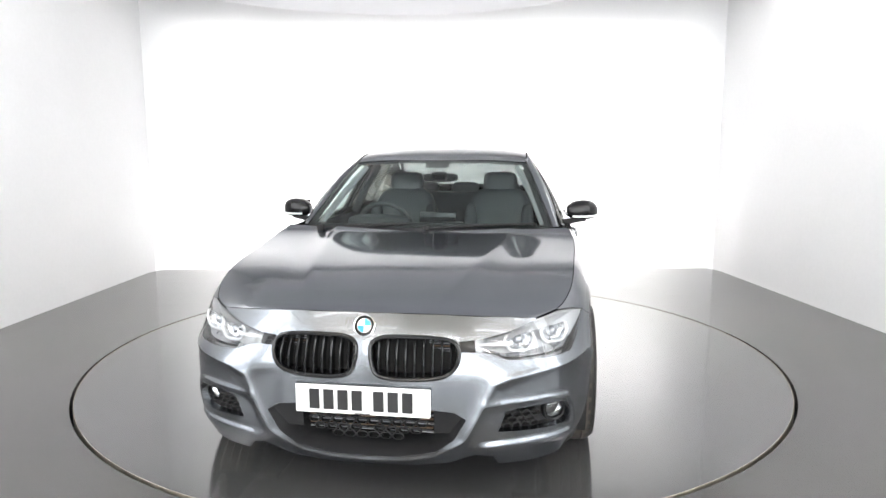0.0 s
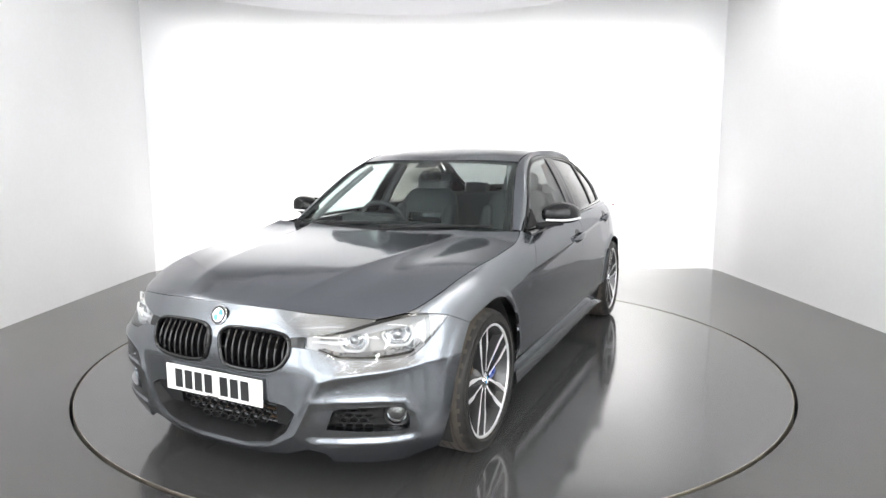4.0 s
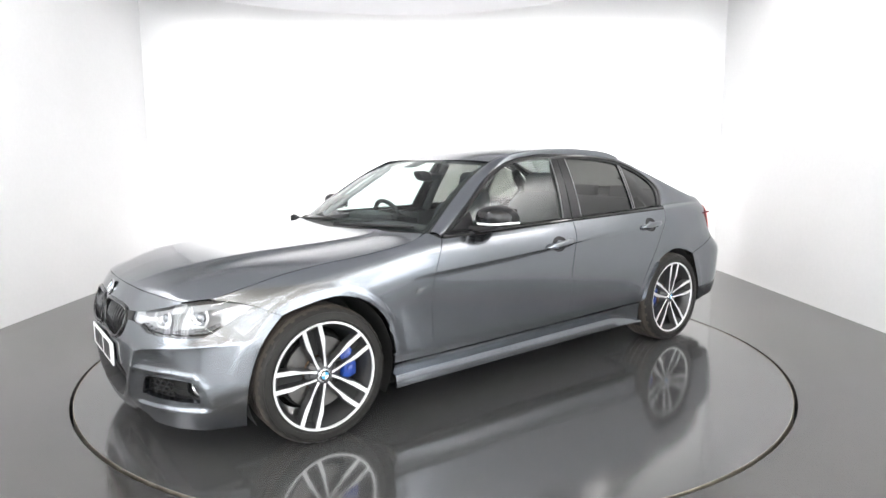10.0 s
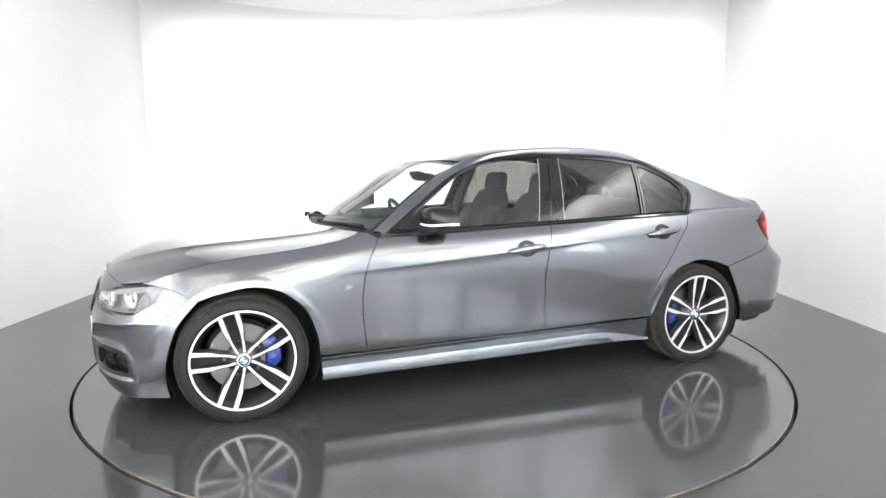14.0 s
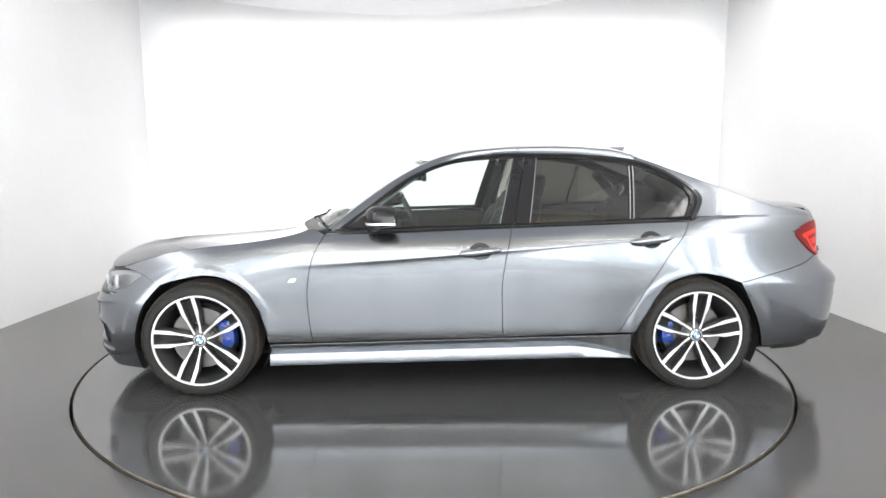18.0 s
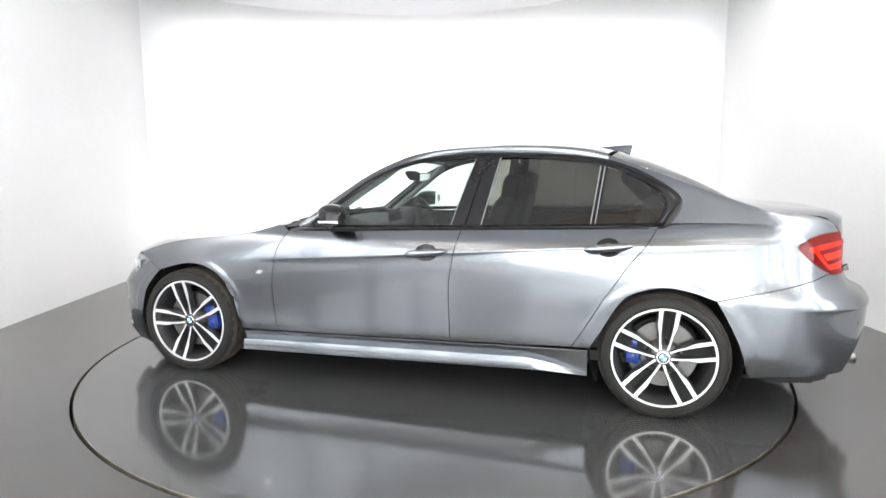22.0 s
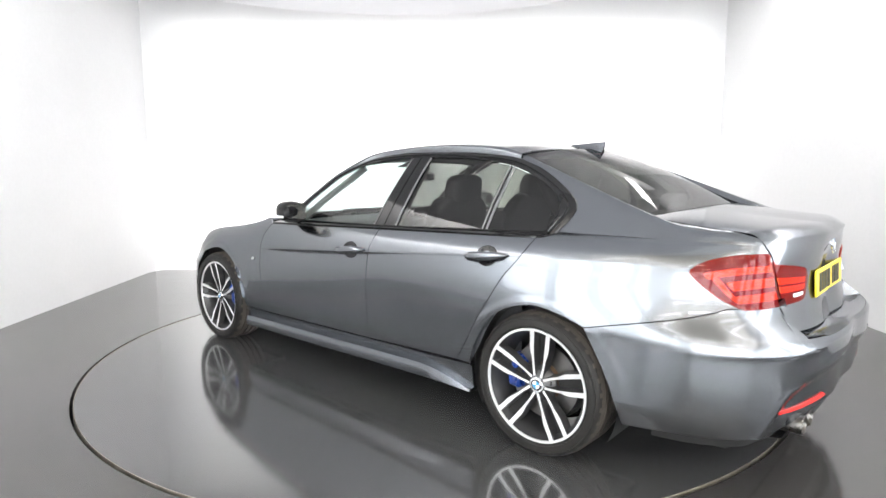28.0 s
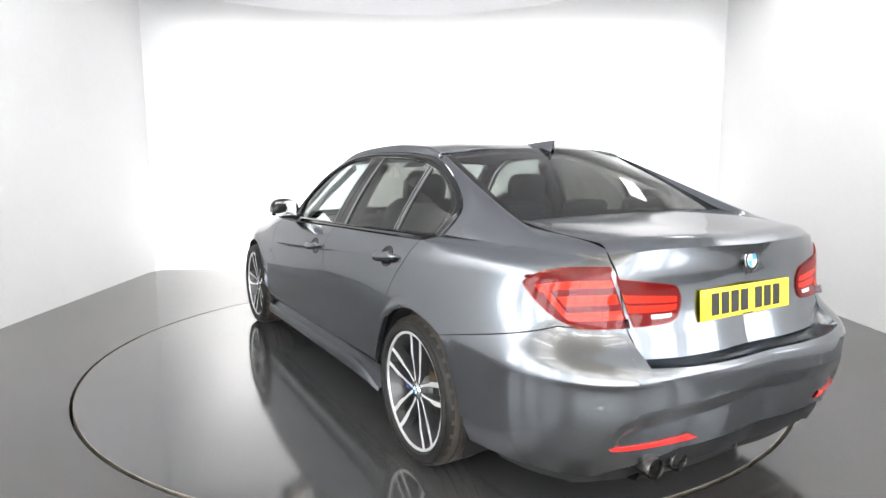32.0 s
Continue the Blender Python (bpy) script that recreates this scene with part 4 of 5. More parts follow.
def build_glass(doors_f, doors_r, quarters):
    for k in (0, 1):
        side = (lambda g: g) if k == 0 else flip
        top = spline(WIN_F_TOP, 30)
        g = coons(lin([(0.557, 0.934), (-0.274, 0.955)], 30), top, lin([(0.557, 0.934), (0.557, 0.934)], 12), lin([(-0.274, 0.955), (-0.373, 1.328)], 12))
        panel("window_pane", [side(on_house(g, -0.006))], GLASS, doors_f[k], "clear front door window", gap=0, hem=0)
        g = coons(lin([(-0.442, 0.962), (-1.024, 0.980)], 24), spline([(-0.512, 1.331), (-0.721, 1.325), (-0.884, 1.314), (-1.064, 1.285)], 24), lin([(-0.442, 0.962), (-0.512, 1.331)], 12), lin([(-1.024, 0.980), (-1.064, 1.285)], 12))
        panel("window_pane", [side(on_house(g, -0.006))], GLASS_DARK, doors_r[k], "dark tinted rear door window", gap=0, hem=0)
        g = coons(lin([(-1.041, 0.982), (-1.349, 0.995)], 20), spline([(-1.082, 1.279), (-1.204, 1.240), (-1.326, 1.179), (-1.386, 1.118)], 20), lin([(-1.041, 0.982), (-1.082, 1.279)], 12), spline([(-1.349, 0.995), (-1.388, 1.070), (-1.386, 1.118)], 12))
        panel("quarter_pane", [side(on_house(g, -0.006))], GLASS_DARK, doors_r[k], "dark tinted rear quarter window", gap=0, hem=0)
        # frame round the panes: a satin outer channel and an inner rubber
        outer, inner = spline(FRAME_TOP, 90), spline(PANE_TOP, 90)
        rows = [on_house(outer + (inner - outer) * w, o) for w, o in ((0.0, 0.004), (0.12, 0.009), (0.38, 0.010), (0.50, 0.003), (0.62, 0.002), (0.70, 0.005), (0.92, 0.003), (1.0, -0.010))]
        panel("window_frame", [side(np.array(rows))], BLACK_GLOSS, doors_f[k], "gloss black window surround", gap=0, hem=0.01, sharp=30)
        # pillar covers and divider
        for a, b, c, d, nm, pr in (((-0.272, 0.950), (-0.352, 0.955), (-0.373, 1.330), (-0.437, 1.331), "pillar_cover", doors_f[k]), ((-0.356, 0.955), (-0.444, 0.960), (-0.441, 1.331), (-0.514, 1.333), "pillar_cover", doors_r[k])):
            g = coons(lin([a, b], 6), lin([c, d], 6), lin([a, c], 14), lin([b, d], 14))
            panel(nm, [side(on_house(g, 0.004))], BLACK_GLOSS, pr, "gloss black pillar cover", gap=0.001, hem=0.012)
        for a, b, c, d in (((-0.270, 0.952), (-0.275, 0.952), (-0.370, 1.328), (-0.375, 1.328)), ((-0.441, 0.962), (-0.446, 0.962), (-0.510, 1.331), (-0.515, 1.331))):
            g = coons(lin([a, b], 4), lin([c, d], 4), lin([a, c], 14), lin([b, d], 14))
            panel("window_seal", [side(on_house(g, 0.007))], TRIM_GREY, doors_f[k] if a[0] > -0.4 else doors_r[k], "thin grey window seal", gap=0, hem=0.008)
        for w0, w1, out, mt in ((-0.020, 0.0, 0.003, BLACK_GLOSS), (0.0, 0.0, 0.006, TRIM_GREY), (-0.022, -0.022, 0.006, TRIM_GREY)):
            d0, d1 = -1.022 + w0 - 0.003, -1.022 + w1 + 0.003
            g = coons(lin([(d1, 0.975), (d0, 0.975)], 4), lin([(d1 - 0.040, 1.287), (d0 - 0.040, 1.279)], 4), lin([(d1, 0.975), (d1 - 0.040, 1.287)], 14), lin([(d0, 0.975), (d0 - 0.040, 1.279)], 14))
            panel("divider_bar", [side(on_house(g, out))], mt, doors_r[k], "window divider bar", gap=0, hem=0.010)
        # belt trims on each door: from the door's upper edge to the glass
        for s0, s1, z0, z1, x0, x1, w0, w1, pr in ((2.054, 3.092, 0.908, 0.942, 0.62, -0.352, 0.934, 0.957, doors_f[k]), (3.096, 4.102, 0.942, 0.972, -0.356, -1.395, 0.957, 0.992, doors_r[k])):
            f = np.linspace(0, 1, 30)
            low = shell(s0 + (s1 - s0) * f, z0 + (z1 - z0) * f - 0.003)
            high = on_house(np.stack([x0 + (x1 - x0) * f, w0 + (w1 - w0) * f], 1), -0.004)
            rows = [low + (high - low) * w + np.array([0, o, o]) for w, o in ((0, 0.0), (0.12, 0.008), (0.45, 0.009), (0.60, 0.004), (0.66, 0.009), (0.95, 0.008), (1.0, 0.0))]
            panel("belt_trim", [side(np.array(rows))], BLACK_GLOSS, pr, "gloss black belt moulding", gap=0, hem=0.006, sharp=30)
    # windscreen and rear window
    low = spline([(0.715, 0.735, 0.925), (0.80, 0.45, 0.928), (0.845, 0.0, 0.930), (0.80, -0.45, 0.928), (0.715, -0.735, 0.925)], 40)
    top = spline([(0.125, 0.576, 1.298), (0.180, 0.30, 1.314), (0.197, 0.0, 1.318), (0.180, -0.30, 1.314), (0.125, -0.576, 1.298)], 40)
    lft = spline([(0.715, 0.735, 0.925), (0.50, 0.668, 1.082), (0.31, 0.612, 1.212), (0.125, 0.576, 1.298)], 24)
    g = coons(low, top, lft, flip(lft))
    v, u = np.linspace(0, 1, 24)[:, None], np.linspace(-1, 1, 40)[None]
    g = push(g, 0.001) + (0.018 * 4 * v * (1 - v) * (1 - u * u))[..., None] * np.array([0.55, 0, 0.83])
    screen = panel("windscreen", [g], GLASS_SCREEN, CAR, "clear windscreen", gap=0, hem=0)
    inset = push(g, -0.004)
    band = lambda r0, r1: sheet(inset[r0:r1])
    part("black_border", band(0, 2), LINER, screen, "black printed glass border")
    part("black_border", band(22, 24), LINER, screen)
    part("black_border", sheet(inset[:, :2]), LINER, screen)
    part("black_border", sheet(inset[:, -2:]), LINER, screen)
    part("sensor_patch", sheet(inset[19:23, 17:23]), LINER, screen)
    low = spline([(-1.745, 0.612, 1.072), (-1.79, 0.35, 1.086), (-1.80, 0.0, 1.090), (-1.79, -0.35, 1.086), (-1.745, -0.612, 1.072)], 40)
    top = spline([(-1.115, 0.560, 1.338), (-1.155, 0.30, 1.368), (-1.165, 0.0, 1.376), (-1.155, -0.30, 1.368), (-1.115, -0.560, 1.338)], 40)
    lft = spline([(-1.745, 0.612, 1.072), (-1.60, 0.612, 1.136), (-1.40, 0.597, 1.222), (-1.115, 0.560, 1.338)], 24)
    g = coons(low, top, lft, flip(lft))
    g = g + (0.020 * 4 * v * (1 - v) * (1 - u ** 2))[..., None] * np.array([-0.4, 0, 0.9])
    back = panel("rear_window", [g], GLASS_REAR, CAR, "dark tinted rear window", gap=0, hem=0)
    inset = push(g, -0.004)
    for piece in (inset[:2], inset[-2:], inset[:, :2], inset[:, -2:]):
        part("black_border", sheet(piece), LINER, back)
    part("brake_light_bar", sheet(inset[20:22, 15:25]), RED_LENS, back, "dark high brake light")


# ---- car: lamps ----
def build_headlamps():
    low = lin(np.vstack([LAMP_LOW, LAMP_OUT[1:]]), 56)
    g = coons(low, spline(LAMP_TOP, 56), lin([tuple(LAMP_LOW[0]), tuple(LAMP_TOP[0])], 14), lin([tuple(LAMP_TOP[-1])] * 2, 14))
    p = on_shell(g)
    for side in (1, -1):
        m = np.array([1, side, 1])
        n = push(p, -1.0) - p
        u = np.linspace(0, 1, 56)[None, :, None]
        deep = p + n * (0.050 * np.clip(u * 8, 0.25, 1) * np.clip((1 - u) * 3, 0.1, 1))
        lamp_body = part("headlamp", sheet(deep * m), LAMP_SILVER, CAR, "clear-lensed headlamp with two white open light rings")
        part("lens", sheet((p + n * 0.001) * m), LENS, lamp_body, "clear lens")
        # walls between lens and housing: a dark sill, a bright upper edge
        part("lamp_sill", sheet(np.array([p[0], (p[0] * 0.6 + deep[0] * 0.4), deep[0] * 0.85 + deep[1] * 0.15]) * m), BLACK_GLOSS, lamp_body, "gloss black lower edge")
        part("lamp_wall", sheet(np.array([p[-1], (p[-1] + deep[-1]) / 2, deep[-1]]) * m), BLACK_PLASTIC, lamp_body)
        part("lamp_wall", sheet(np.array([p[:, 0], (p[:, 0] + deep[:, 0]) / 2, deep[:, 0]]) * m), BLACK_GLOSS, lamp_body)
        # stepped lower trim with fine ribs
        for k in range(3):
            r = 1 + k
            a, b = p[r, 4:-14] + n[r, 4:-14] * (0.016 + 0.009 * k), p[r + 1, 4:-14] + n[r + 1, 4:-14] * (0.030 + 0.006 * k)
            part("trim_rib", sheet(np.array([a, b]) * m), LAMP_GREY if k else BLACK_GLOSS, lamp_body)
        # brow and daytime light blade towards the grille
        a, b = p[-2, 5:-3] + n[-2, 5:-3] * 0.012, p[-4, 5:-3] + n[-4, 5:-3] * 0.026
        part("brow", sheet(np.array([a, (a + b) / 2 + n[-3, 5:-3] * 0.002, b]) * m), LAMP_SILVER, lamp_body, "silver brow")
        part("light_blade", sheet(np.array([p[r, 2:15] + n[r, 2:15] * 0.012 for r in (7, 8, 9)]) * m), RING_WHITE, lamp_body, "white daytime light blade")
        for s, z, wide, lift in ((0.612, 0.627, 0.058, 0.004), (0.788, 0.639, 0.060, 0.008)):
            e = 0.01
            ax, bx = shell(np.array([s - e]), np.array([z]))[0], shell(np.array([s + e]), np.array([z]))[0]
            c = (ax + bx) / 2
            d = Vector((bx[1] - ax[1] + 0.012, ax[0] - bx[0], 0)).normalized()
            c = c - np.array(d) * 0.020
            d = Vector((d.x, d.y * side, 0.04)).normalized()
            right = Vector((-d.y, d.x, 0)).normalized() * side
            up = d.cross(right) if side < 0 else right.cross(d)
            up = up if up.z > 0 else -up
            rot = Matrix(((right.x, up.x, d.x, c[0]), (right.y, up.y, d.y, c[1] * side), (right.z, up.z, d.z, c[2]), (0, 0, 0, 1)))
            w = wide
            outline = [(-0.80 * w, 0.026 - lift), (-w, 0.004), (-0.72 * w, -0.028), (-0.40 * w, -0.037), (0.40 * w, -0.037), (0.74 * w, -0.027), (w, 0.006), (0.82 * w, 0.028 + lift)]

            def ring(k, z, pts=outline):
                return [(x * k, y * k, z) for x, y in pts]

            def put(rows, close=True, rot=rot):
                rows = np.array([[tuple(rot @ Vector(q)) for q in r + ([r[0]] if close else [])] for r in rows])
                return sheet(rows)
            bowl = part("reflector_bowl", put([ring(0.96, 0.002), ring(0.80, -0.014), ring(0.62, -0.020), ring(0.56, -0.020)]), SILVER, lamp_body, "bright faceted reflector bowl", True, 20)
            part("bowl_back", put([ring(0.57, -0.019), ring(0.30, -0.024), ring(0.02, -0.024)]), LAMP_GREY, bowl)
            # open-topped white ring
            path = [tuple(rot @ Vector((x, y, 0.004))) for x, y in spline(outline, 30)]
            part("light_ring", tube(path, 0.0055, 8), RING_WHITE, bowl, "white open light ring")
            lens = lathe([(0.021, -0.018), (0.019, -0.008), (0.012, -0.002), (0.0, 0.0)], 24, "z")
            bmesh.ops.transform(lens, matrix=rot, verts=lens.verts)
            part("projector", lens, PROJECTOR, bowl, "small glassy projector")


def proud(g, d):
    """Points of the shell moved out by d along the contour's normal."""
    out = np.stack([np.interp(g[..., 0], PLAN_S, PLAN_N[:, 0]), np.interp(g[..., 0], PLAN_S, PLAN_N[:, 1]), 0 * g[..., 0]], -1)
    return on_shell(g) + out * d


def build_tail_lamps():
    low = spline([(4.970, 0.766), (4.985, 0.760), (5.005, 0.756), (5.070, 0.755), (5.190, 0.757), (5.330, 0.760), (5.375, 0.766), (5.400, 0.780)], 48)
    top = lin(np.vstack([spline([(4.800, 0.905), (4.847, 0.932), (4.938, 0.951), (5.03, 0.958), (5.120, 0.960)], 20), [(5.150, 0.935), (5.156, 0.918)], spline([(5.20, 0.914), (5.30, 0.902), (5.37, 0.892), (5.396, 0.883), (5.404, 0.870)], 14)]), 48)
    left = spline([(4.970, 0.766), (4.900, 0.796), (4.825, 0.848), (4.783, 0.890), (4.800, 0.905)], 20)
    right = spline([(5.400, 0.780), (5.416, 0.815), (5.416, 0.850), (5.404, 0.870)], 20)
    g = coons(low, top, left, right)
    u = g[..., 0]
    for side in (1, -1):
        fl = (lambda q: q) if side > 0 else flip
        cut_o, cut_l = 5.166, 5.172
        # body-side piece and lid-side piece
        for name, lo, hi in (("tail_lamp", 0.0, cut_o), ("lid_lamp", cut_l, 9.0)):
            cols = [k for k in range(g.shape[1]) if lo <= u[:, k].mean() <= hi]
            sub = g[:, cols]
            base = proud(sub, 0.003)
            body = panel(name, [fl(base)], RED_LENS, CAR, "glossy red tail lamp", gap=0.001, hem=0.03, sharp=50)
            outer = proud(sub, 0.005)
            rows, n = outer.shape[:2]
            # glowing light guides behind the lens face, as raised bars
            for r0, r1, c0, c1 in ((3, 6, 0.18, 0.97), (8, 11, 0.30, 0.97), (13, 15, 0.12, 0.97)) if name == "tail_lamp" else ((6, 9, 0.04, 0.90), (10, 13, 0.04, 0.90)):
                a, b = int(c0 * (n - 1)), int(c1 * (n - 1)) + 1
                part("light_bar", sheet(fl(outer[r0:r1 + 1, a:b])), RED_BRIGHT, body, "orange-red light bar")
            if name == "tail_lamp":
                a = max(3, int(0.30 * (n - 1)))
                part("light_bar", sheet(fl(outer[3:15, int(0.16 * (n - 1)):a])), RED_BRIGHT, body, "orange-red light bar")
            part("lens_cover", sheet(fl(proud(sub, 0.0075))), RED_COVER, body, "clear red lens")
            if name == "lid_lamp":
                a, b = int(0.42 * (n - 1)), int(0.80 * (n - 1)) + 1
                part("reversing_light", sheet(fl(proud(sub, 0.0088)[3:6, a:b])), WHITE, body, "white reversing light strip")


# ---- car: front and rear details ----
def build_front():
    kid = spline([(0.030, 0.572), (0.030, 0.625), (0.060, 0.650), (0.124, 0.657), (0.273, 0.654), (0.345, 0.640), (0.366, 0.606), (0.354, 0.558), (0.312, 0.520), (0.232, 0.505), (0.110, 0.503), (0.050, 0.520), (0.030, 0.572)], 90)
    for side in (1, -1):
        m = np.array([1, side, 1])
        ring = push(np.array([on_shell(kid), on_shell(kid * 0.999)]), 0.0)[0] * m
        ring[:, 0] += 0.002
        grille = part("kidney_grille", tube(ring[:-1], 0.0085, 8, None, True), BLACK_GLOSS, CAR, "gloss black kidney grille")
        back = np.array([on_shell(kid) + (on_shell(kid).mean(axis=0) - on_shell(kid)) * w for w in (-0.02, 0.5, 0.98)])
        back[..., 0] -= 0.075
        part("grille_backing", sheet(back * m), LINER, grille)
        rim = on_shell(kid)
        wall = np.array([rim, rim - np.array([0.075, 0, 0])])
        part("grille_wall", sheet(wall * m), BLACK_PLASTIC, grille)
        for k in range(9):
            s = 0.058 + 0.0345 * k
            hit_z = [z for a, b in zip(kid, kid[1:]) if (a[0] - s) * (b[0] - s) <= 0 and a[0] != b[0] for z in [a[1] + (b[1] - a[1]) * (s - a[0]) / (b[0] - a[0])]]
            z0, z1 = min(hit_z), max(hit_z)
            rows = []
            for z in np.linspace(z0, z1, 9):
                c = shell(np.array([s]), np.array([z]))[0]
                w = (z - z0) / (z1 - z0)
                bow = -0.010 + 0.012 * math.sin(math.pi * w) - 0.012 * w
                rows.append([(c[0] + bow + dx, c[1] + dy, z) for dx, dy in ((-0.045, -0.003), (0.0, -0.0042), (0.004, 0.0), (0.0, 0.0042), (-0.045, 0.003))])
            part("slat", sheet(np.array(rows) * m), BLACK_GLOSS, grille)
        # radiator fins behind
        for k in range(14):
            z = 0.515 + 0.0098 * k
            x = 2.085 - 0.6 * (z - 0.5) ** 2 - 0.02
            part("radiator_fin", box(x - 0.006, x, min(side * 0.05, side * 0.32), max(side * 0.05, side * 0.32), z, z + 0.004), LAMP_GREY if k % 3 else RUST, grille)
        # link to the headlamp
        g = coons(lin([(0.372, 0.603), (0.428, 0.602)], 6), lin([(0.366, 0.640), (0.428, 0.643)], 6), lin([(0.372, 0.603), (0.366, 0.640)], 5), lin([(0.428, 0.602), (0.428, 0.643)], 5))
        part("lamp_link", sheet(on_shell(g, 0.003) * m), BLACK_GLOSS, grille, "gloss black link piece")

    # honeycomb of thin walls over a region of the shell
    def honeycomb(name, inside, s0, s1, z0, z1, cell_s, cell_z, depth, parent, side, label):
        rows = int((z1 - z0) / cell_z) + 1
        for i in range(rows):
            for j in range(int((s1 - s0) / cell_s) + 1):
                cs, cz = s0 + cell_s * (j + 0.5 * (i % 2)), z0 + cell_z * i
                pts = [(cs + cell_s * dx, cz + cell_z * dz) for dx, dz in ((-0.5, -0.22), (-0.28, -0.5), (0.28, -0.5), (0.5, -0.22), (0.5, 0.22), (0.28, 0.5), (-0.28, 0.5), (-0.5, 0.22))]
                if not all(inside(a, b) for a, b in pts):
                    continue
                p = shell(np.array([a for a, _ in pts]), np.array([b for _, b in pts]))
                c = p.mean(axis=0)
                n = np.array([1.0, 0.0, 0.0]) if depth > 0.04 else np.array([0.85, 0.5, 0.0])
                ring0, ring1 = p - n * depth, c + (p - c) * 0.80 - n * (depth - 0.002)
                ring2 = c + (p - c) * 0.72 - n * (depth + 0.014)
                bm = bmesh.new()
                vs = [[bm.verts.new(q * np.array([1, side, 1])) for q in r] for r in (ring0, ring1, ring2)]
                for a, b in zip(vs, vs[1:]):
                    for k in range(8):
                        bm.faces.new((a[k], a[(k + 1) % 8], b[(k + 1) % 8], b[k]))
                part(name, bm, BLACK_PLASTIC, parent, "", True, 30)
    in_mouth = lambda s, z: 0.232 + 0.10 * max(0, abs(s) - 0.13) < z < 0.385 and abs(s) < 0.262
    mouth = part("lower_grille", box(2.008, 2.018, -0.40, 0.40, 0.20, 0.42), LINER, CAR, "black honeycomb lower grille")
    for side in (1, -1):
        honeycomb("honeycomb_cell", in_mouth, 0.024, 0.30, 0.250, 0.40, 0.048, 0.0285, 0.055, mouth, side, "black honeycomb grille")
    ring = on_shell(lin([(0.0, 0.186), (0.125, 0.188), (0.272, 0.216), (0.345, 0.268), (0.389, 0.350), (0.345, 0.378), (0.265, 0.387), (0.12, 0.390), (0.0, 0.390)], 60))
    for side in (1, -1):
        back = ring - np.array([0.13, 0, 0])
        back[:, 1] *= 0.75
        back[:, 2] = np.maximum(back[:, 2], 0.236)
        part("mouth_wall", sheet(np.array([ring, ring * 0.75 + back * 0.25 + np.array([0, 0, 0.006]), (ring + back) / 2, back]) * np.array([1, side, 1])), BLACK_PLASTIC, mouth)
    part("grille_backing", sheet(np.array([[(2.02, y, z) for y in np.linspace(-0.40, 0.40, 9)] for z in (0.20, 0.30, 0.42)])), LINER, mouth)
    for k in range(8):
        part("intercooler_fin", box(2.040, 2.052, -0.25, 0.25, 0.25 + 0.017 * k, 0.254 + 0.017 * k), RUST if k % 2 else LAMP_GREY, mouth)
    for side in (1, -1):
        m = np.array([1, side, 1])
        duct = np.array([[shell(np.array([s]), np.array([z]))[0] - np.array([d, 0, 0]) for z in (0.27 + 0.12 * (s - 0.26), 0.32, 0.375)] for s, d in ((0.262, 0.055), (0.30, 0.050), (0.35, 0.03), (0.40, 0.012))])
        part("duct_wall", sheet(duct * m), BLACK_PLASTIC, mouth)
        hole = lin([(0.51, 0.295), (0.535, 0.368), (0.56, 0.380), (0.65, 0.387), (0.745, 0.384), (0.790, 0.374), (0.806, 0.356), (0.812, 0.33), (0.812, 0.285), (0.66, 0.290), (0.51, 0.295)], 80)
        rim = on_shell(hole)
        c = rim.mean(axis=0)
        deep = c + (rim - c) * 0.93 - np.array([0.05, 0.03, 0])
        intake = part("side_intake", sheet(np.array([rim * 0.9995, (rim + deep) / 2, deep]) * m), BLACK_PLASTIC, CAR, "black side air intake")
        part("intake_backing", sheet(np.array([deep, c + (deep - c) * 0.5 - np.array([0.03, 0.02, 0]), c + (deep - c) * 0.02 - np.array([0.03, 0.02, 0])]) * m), LINER, intake)
        honeycomb("honeycomb_cell", lambda s, z: 0.288 < z < 0.386 and 0.515 + 0.2 * (z - 0.295) < s < 0.70, 0.522, 0.70, 0.304, 0.39, 0.036, 0.0220, 0.030, intake, side, "black honeycomb grille")
        # fog lamp
        pc = shell(np.array([0.753]), np.array([0.333]))[0] * m - np.array([0.058, 0.020 * side, 0])
        rot = Vector((0.90, 0.43 * side, 0)).to_track_quat("Z", "Y").to_matrix().to_4x4()
        rot.translation = pc

        def put(bm, rot=rot):
            bmesh.ops.transform(bm, matrix=rot, verts=bm.verts)
            return bm
        fog = part("fog_lamp", put(lathe([(0.052, 0.002), (0.048, 0.014), (0.043, 0.014), (0.042, -0.004), (0.042, -0.02)], 32, "z")), BLACK_PLASTIC, intake, "round fog lamp in a black bezel")
        fog2 = put(lathe([(0.040, -0.008), (0.030, -0.022), (0.0, -0.03)], 28, "z"))
        part("fog_reflector", fog2, SILVER, intake)
        part("fog_ring", put(lathe([(0.039, 0.010), (0.0425, 0.013), (0.0425, 0.017), (0.039, 0.016), (0.039, 0.010)], 32, "z")), BLACK_GLOSS, intake)
        part("fog_lens", put(lathe([(0.042, 0.006), (0.030, 0.013), (0.0, 0.016)], 28, "z")), LENS, intake)
        # parking sensors and washer cap
        for s, z in ((0.56, 0.445),):
            q = shell(np.array([s]), np.array([z]))[0]
            d = Vector((0.8, 0.6, 0))
            rot2 = Vector((d.x, d.y * side, 0)).to_track_quat("Z", "Y").to_matrix().to_4x4()
            rot2.translation = q * m
            bm = lathe([(0.0095, -0.004), (0.0095, 0.0015), (0.0, 0.0022)], 16, "z")
            bmesh.ops.transform(bm, matrix=rot2, verts=bm.verts)
            part("parking_sensor", bm, PAINT, CAR)
    roundel(PANELS["bonnet"], (2.124, 0, 0.692), (0.93, 0, 0.36), (0, 0, 1), 0.041, 0.026)


